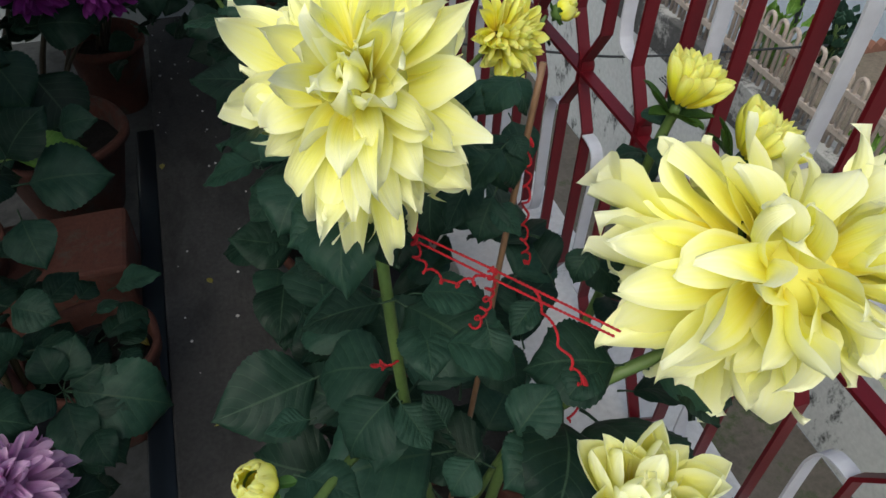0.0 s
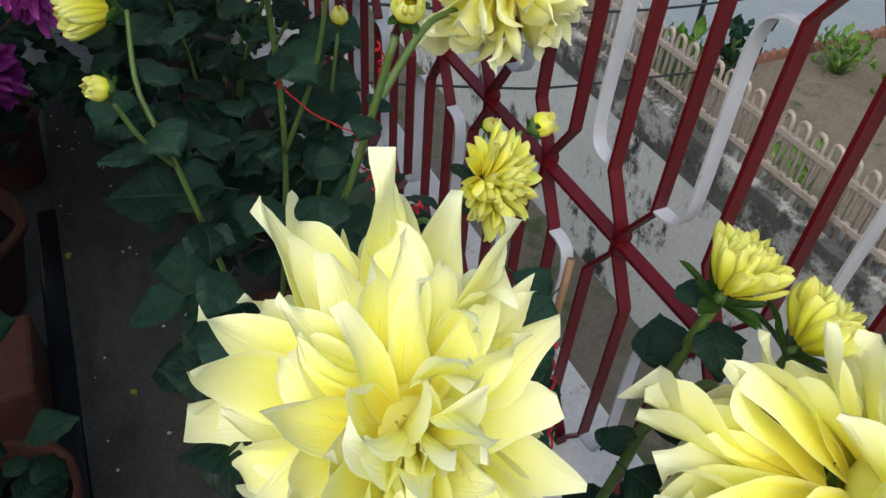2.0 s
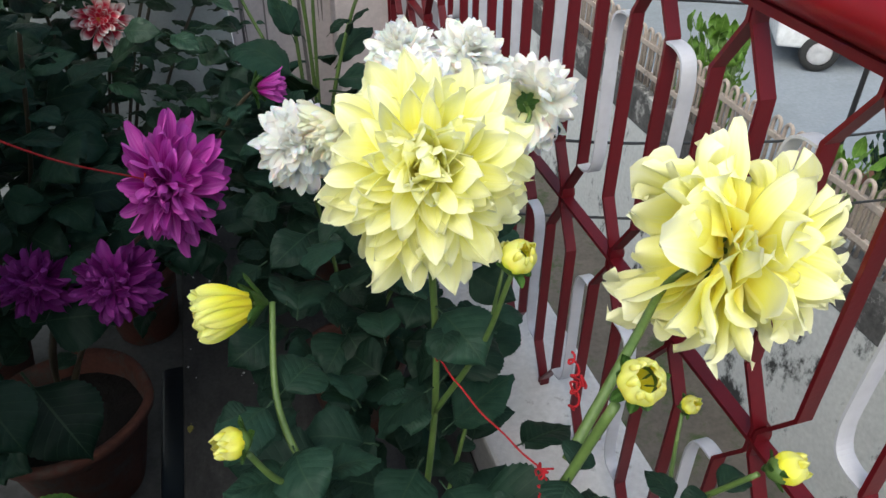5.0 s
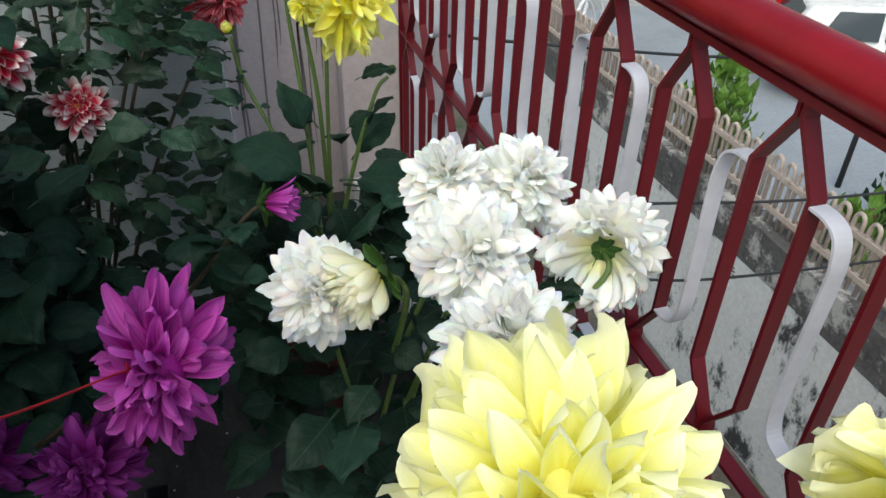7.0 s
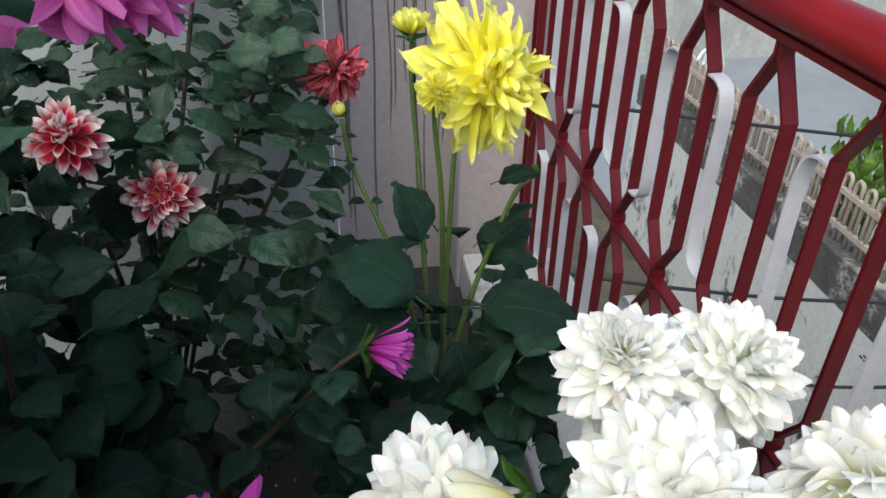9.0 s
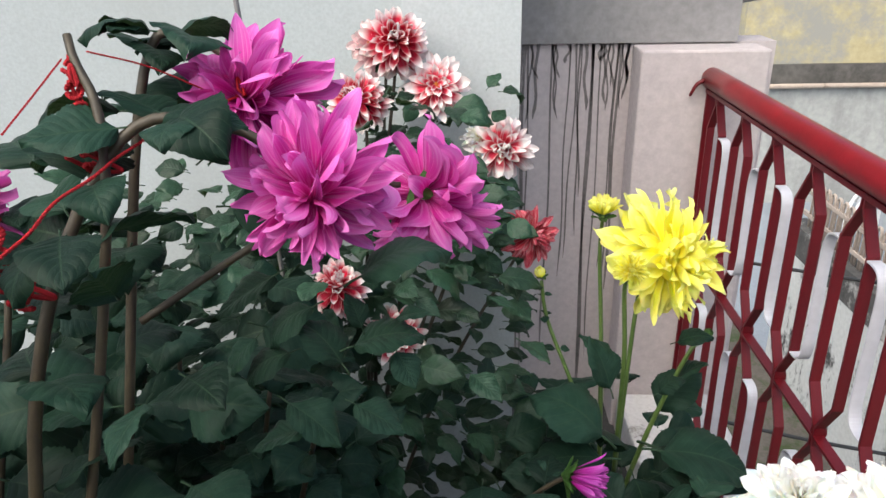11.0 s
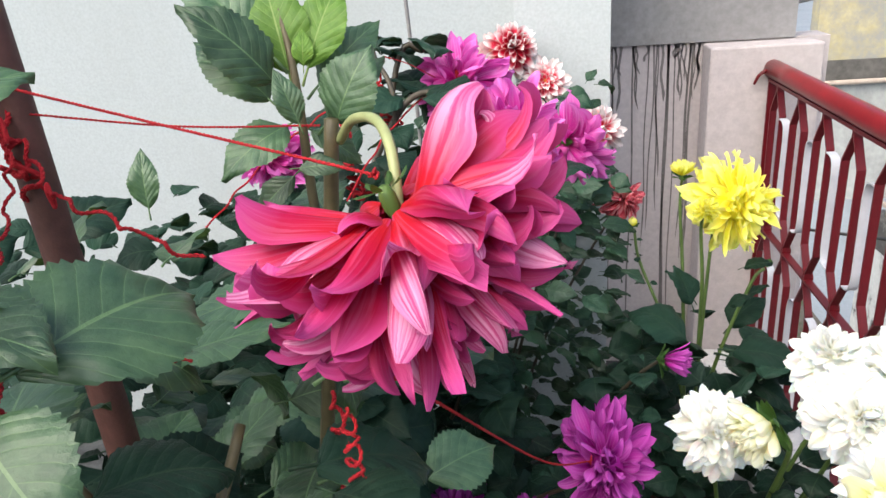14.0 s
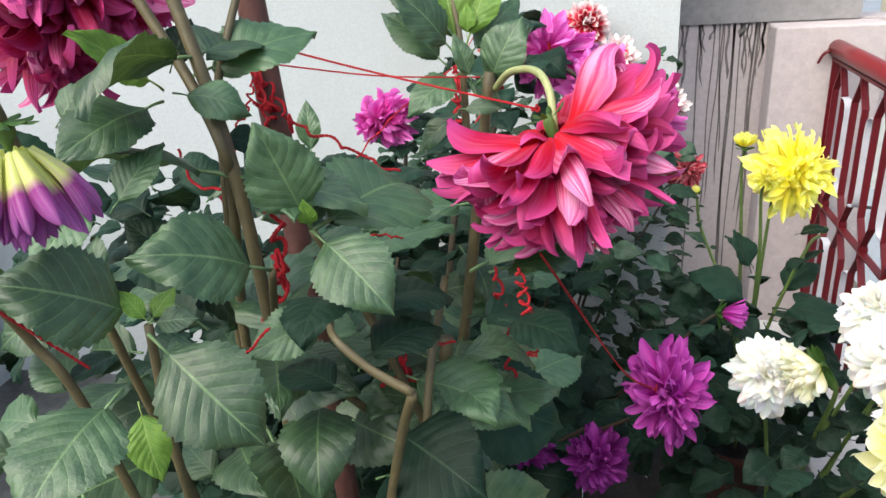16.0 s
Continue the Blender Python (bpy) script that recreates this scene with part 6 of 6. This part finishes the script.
wool([(-0.64, 1.02, 1.79), (-0.632, 1.018, 1.74), (-0.628, 1.018, 1.70)], "red wool wound round the stake", 0.003, 0.006, 5, [(-0.634, 1.016, 1.75, 0.012), (-0.63, 1.016, 1.725, 0.010)])
wool([(-0.345, 0.93, 1.60), (-0.24, 1.32, 1.22), (-0.16, 1.60, 1.00)], "taut red wool string to the purple flower", 0.0020, knots=[(-0.16, 1.60, 1.0, 0.006)])
wool([(-0.389, 0.941, 1.58), (-0.38, 0.92, 1.53), (-0.372, 0.90, 1.46), (-0.385, 0.90, 1.43)], "curled end of red wool hanging down", 0.0022, 0.005, 9)
wool([(-0.565, 0.86, 1.70), (-0.566, 0.85, 1.62), (-0.57, 0.835, 1.55)], "loose red wool wound on a stem", 0.0028, 0.006, 8, [(-0.566, 0.85, 1.62, 0.013), (-0.57, 0.84, 1.57, 0.012)])
wool([(-0.488, 0.85, 1.50), (-0.47, 0.85, 1.51), (-0.43, 0.845, 1.505)], "red wool tied round two stems", 0.0025, 0.002, 3, [(-0.49, 0.85, 1.46, 0.016)])
wool([(-0.605, 0.583, 1.728), (-0.598, 0.603, 1.696), (-0.586, 0.621, 1.663)], "taut red wool string between stems", 0.0013)
wool([(-0.70, 0.95, 1.70), (-0.66, 0.90, 1.68), (-0.60, 0.86, 1.69)], "red wool string between stems", 0.0020, 0.001, 4)
wool([(-0.50, 1.45, 1.55), (-0.47, 1.62, 1.60), (-0.42, 1.78, 1.63), (-0.36, 1.86, 1.64)], "red wool string from stake to magenta flower", 0.0022, 0.002, 5, [(-0.38, 1.84, 1.64, 0.014)])
wool([(-0.53, 1.60, 1.66), (-0.53, 1.60, 1.58), (-0.52, 1.60, 1.50)], "bunch of red wool wound round a stem", 0.0035, 0.008, 9, [(-0.53, 1.60, 1.62, 0.018), (-0.52, 1.60, 1.52, 0.022)])
wool([(-0.53, 1.60, 1.66), (-0.62, 1.5, 1.60), (-0.70, 1.40, 1.52)], "slack red wool string from the wound stem", 0.002, 0.002, 5)

wool([(-0.361, 0.879, 1.609), (-0.355, 0.861, 1.590), (-0.349, 0.844, 1.572), (-0.346, 0.834, 1.547)], "curled red wool hanging beside the brown stems", 0.0017, 0.0045, 9)
wool([(-0.466, 0.830, 1.559), (-0.436, 0.816, 1.567), (-0.413, 0.838, 1.557)], "red wool tied round brown stems", 0.0016, 0.001, 3)
wool([(-0.462, 0.847, 1.572), (-0.464, 0.837, 1.548), (-0.456, 0.827, 1.522)], "bunched red wool below the leaves", 0.0018, 0.006, 8, [(*(-0.460, 0.830, 1.530), 0.012)])
wool([(-0.552, 0.693, 1.607), (-0.535, 0.702, 1.622), (-0.517, 0.712, 1.639)], "slack red wool string in front of the leaves", 0.0015, 0.001, 3)
wool([(-0.635, 1.004, 1.756), (-0.631, 0.974, 1.735), (-0.634, 0.943, 1.715), (-0.637, 0.897, 1.657)], "crinkled red wool hanging from the stake", 0.0016, 0.003, 8)
wool([(-0.521, 0.902, 1.622), (-0.498, 0.908, 1.627), (-0.471, 0.911, 1.623)], "red wool string between leaves", 0.0015, 0.0015, 4)

wool([(-0.505, 1.736, 1.699), (-0.496, 1.718, 1.653), (-0.482, 1.696, 1.596)], "bright red wool wound round an upright shoot", 0.0030, 0.007, 9, [(*(-0.499, 1.726, 1.674), 0.013), (*(-0.482, 1.699, 1.603), 0.018)])
wool([(-0.488, 1.738, 1.702), (-0.454, 1.786, 1.680), (-0.416, 1.830, 1.648)], "thin red wool string to the magenta flower", 0.0014)
wool([(-0.511, 1.734, 1.696), (-0.527, 1.700, 1.668), (-0.543, 1.667, 1.641)], "slack red wool string to a shoot", 0.0014)
G.stem([(-0.62, 1.56, 0.8), (-0.473, 1.677, 1.546), (-0.506, 1.743, 1.717)], 0.006, 0.004)

T1, T2 = (0.098, 0.344, 1.057), (0.228, 0.202, 1.044)
wool([T1, (0.157, 0.302, 1.037), T2], "taut red wool string between two yellow flower stems", 0.0017, knots=[(*T1, 0.007), (0.157, 0.302, 1.035, 0.006)])
wool([(0.10, 0.34, 1.05), (0.16, 0.295, 1.028), (0.226, 0.205, 1.035)], "second red wool string between two yellow flower stems", 0.0017)
wool([T1, (0.10, 0.335, 1.03), (0.125, 0.32, 1.01), (0.15, 0.305, 1.025)], "crinkled slack end of red wool", 0.0018, 0.004, 6)
wool([(0.157, 0.302, 1.035), (0.155, 0.305, 0.985), (0.14, 0.31, 0.94)], "crinkled end of red wool hanging down", 0.0018, 0.004, 7)
wool([(0.262, 0.475, 1.035), (0.258, 0.455, 0.99), (0.25, 0.43, 0.94), (0.255, 0.42, 0.90)], "crinkled red wool hanging from the cane", 0.0019, 0.004, 8, [(0.262, 0.475, 1.03, 0.008)])
wool([(0.20, 0.30, 1.0), (0.215, 0.26, 0.96), (0.229, 0.238, 0.927), (0.228, 0.235, 0.86)], "slack red wool tied to a stem", 0.0019, 0.003, 5, [(0.229, 0.238, 0.927, 0.009)])
wool([(0.085, 0.36, 0.86), (0.06, 0.37, 0.85), (0.08, 0.375, 0.83)], "short loop of red wool", 0.0019, 0.003, 3)
B1, B2, B3 = (0.198, 1.165, 0.925), (0.246, 0.93, 0.968), (0.26, 0.76, 0.97)
wool([B1, (0.22, 1.06, 0.93), B2], "red wool string between two stems", 0.0017, 0.0008, 3, [(*B1, 0.006), (*B2, 0.010)])
wool([B2, (0.25, 0.92, 0.92), (0.265, 0.88, 0.88)], "crinkled red wool hanging from a stem", 0.0018, 0.005, 7, [(0.262, 0.89, 0.89, 0.009)])
wool([(0.262, 0.88, 0.89), (0.262, 0.81, 0.93), B3], "red wool string to the opening flower's stem", 0.0017, 0.001, 3, [(*B3, 0.007)])
wool([(0.30, 1.0, 1.06), (0.302, 0.985, 1.03), (0.295, 0.97, 1.0)], "red wool knot on a stem", 0.002, 0.005, 4, [(0.302, 0.98, 1.03, 0.011)])

# ---- fallen and growing small things ----
rng = random.Random(77)
pebbles = Mesh()
for _ in range(70):
    c = (rng.uniform(-0.29, 0.05), rng.uniform(0.2, 3.0), 0.002)
    r = rng.uniform(0.0015, 0.005)
    lathe(pebbles, [(0.0002, r * 0.9), (r * 0.7, r * 0.6), (r, 0.1 * r), (r * 0.7, -0.4 * r)], 6, c, 0.6)
tagged(part("grit", pebbles, M["kerb"]), "pale grit and paint flakes on the floor", "grit", "", "stuff")


def weed(at, h, n, spread, seed, label, fam="light", size=0.2, low=0.25):
    """A clump of leaves on thin branches rooted in the ground."""
    rng = random.Random(seed)
    p = Plant(at, label, fam, "stem", seed, "garden_plant")
    p.thing["group"] = "plants in the garden bed"
    root = Vector(at)
    twigs = tube(Mesh(), [root, root + Vector((0, 0, h * 0.8))], 0.02, 0.008, 6)
    for i in range(n):
        a = rng.uniform(0, 6.28)
        out = Vector((math.cos(a), math.sin(a), 0))
        b = root + out * spread * 0.5 * rng.random() + Vector((0, 0, h * (low + (1 - low) * rng.random())))
        s = root + Vector((0, 0, max(0.0, (b.z - root.z) - spread * 0.6) * 0.9))
        tube(twigs, [s, s.lerp(b, 0.5) + out * 0.02, b], 0.007, 0.004, 5)
        d = (out * rng.uniform(0.2, 0.9) + Vector((0, 0, 1))).normalized()
        p.leaf(b, b + d * size * rng.uniform(0.6, 1.2), fam, None, (math.cos(a), math.sin(a), 0.3))
    p.own(part("stem", twigs, p.mat))
    return p


weed((4.25, 6.06, GROUND + 0.05), 2.55, 70, 0.55, 301, "broad-leaved green shrub behind the concrete fence", "light", 0.2, 0.72)
weed((4.2, 5.79, GROUND + 0.05), 2.44, 45, 0.45, 302, "low green shrub behind the concrete fence", "light", 0.18, 0.7)
weed((4.2, 6.32, GROUND + 0.05), 2.22, 40, 0.45, 305, "low green shrub behind the concrete fence", "light", 0.16, 0.72)
weed((7.2, 6.3, GROUND + 0.05), 0.9, 60, 0.6, 303, "spiky green palm tuft at the road's edge", "leaf")
weed((6.2, 4.2, GROUND + 0.05), 0.5, 40, 1.2, 304, "low weeds in the garden bed", "light")
weed((9.6, 5.2, GROUND + 0.05), 0.6, 50, 1.6, 306, "low weeds in the garden bed", "light")


# fallen leaves on the floor strip
for x, y, turn in ((-0.171, 1.394, 0.4), (-0.174, 0.941, 1.7), (-0.277, 1.990, 3.0)):
    ob = part("fallen_leaf", LEAVES["dead"][int(turn) % 5], None)
    ob.matrix_basis = Matrix.Translation((x, y, 0.006)) @ Matrix.Rotation(turn, 4, "Z") @ Matrix.Scale(0.035, 4)
    tagged(ob, "small yellow withered leaf lying on the floor", "leaf", "fallen leaves")

weed((9.15, 6.10, GROUND + 0.05), 0.45, 80, 0.9, 311, "leafy green weeds in the garden bed", "light", 0.16)
weed((4.15, 4.19, GROUND + 0.05), 2.23, 60, 0.4, 312, "tuft of green grass beyond the concrete fence", "light", 0.18, 0.75)

clods = Mesh()
for _ in range(160):
    c = (rng.uniform(4.0, 10.5), rng.uniform(0.6, 6.5), GROUND + 0.06)
    r = rng.uniform(0.015, 0.06)
    lathe(clods, [(0.002, r * 0.8), (r * 0.7, r * 0.6), (r, 0.1 * r), (r * 0.8, -0.6 * r)], 6, c, 0.6)
tagged(part("clods", clods, M["dirt"]), "loose clods of earth in the garden bed", "clods", "", "stuff")

# small unreadable writing on the boundary wall
writing = empty("wall_writing", (WX, 4.80, -1.90), "small unreadable black writing painted on the boundary wall", "writing")
for row in range(3):
    for k in range(2 + row):
        y = 4.72 + 0.045 * k - 0.012 * row
        bar = box(Mesh(), (WX - 0.004, y, -1.90 - 0.03 * row), (WX + 0.002, y + 0.034, -1.887 - 0.03 * row), 0.001)
        adopt(part("bar", bar, M["cable"]), writing)
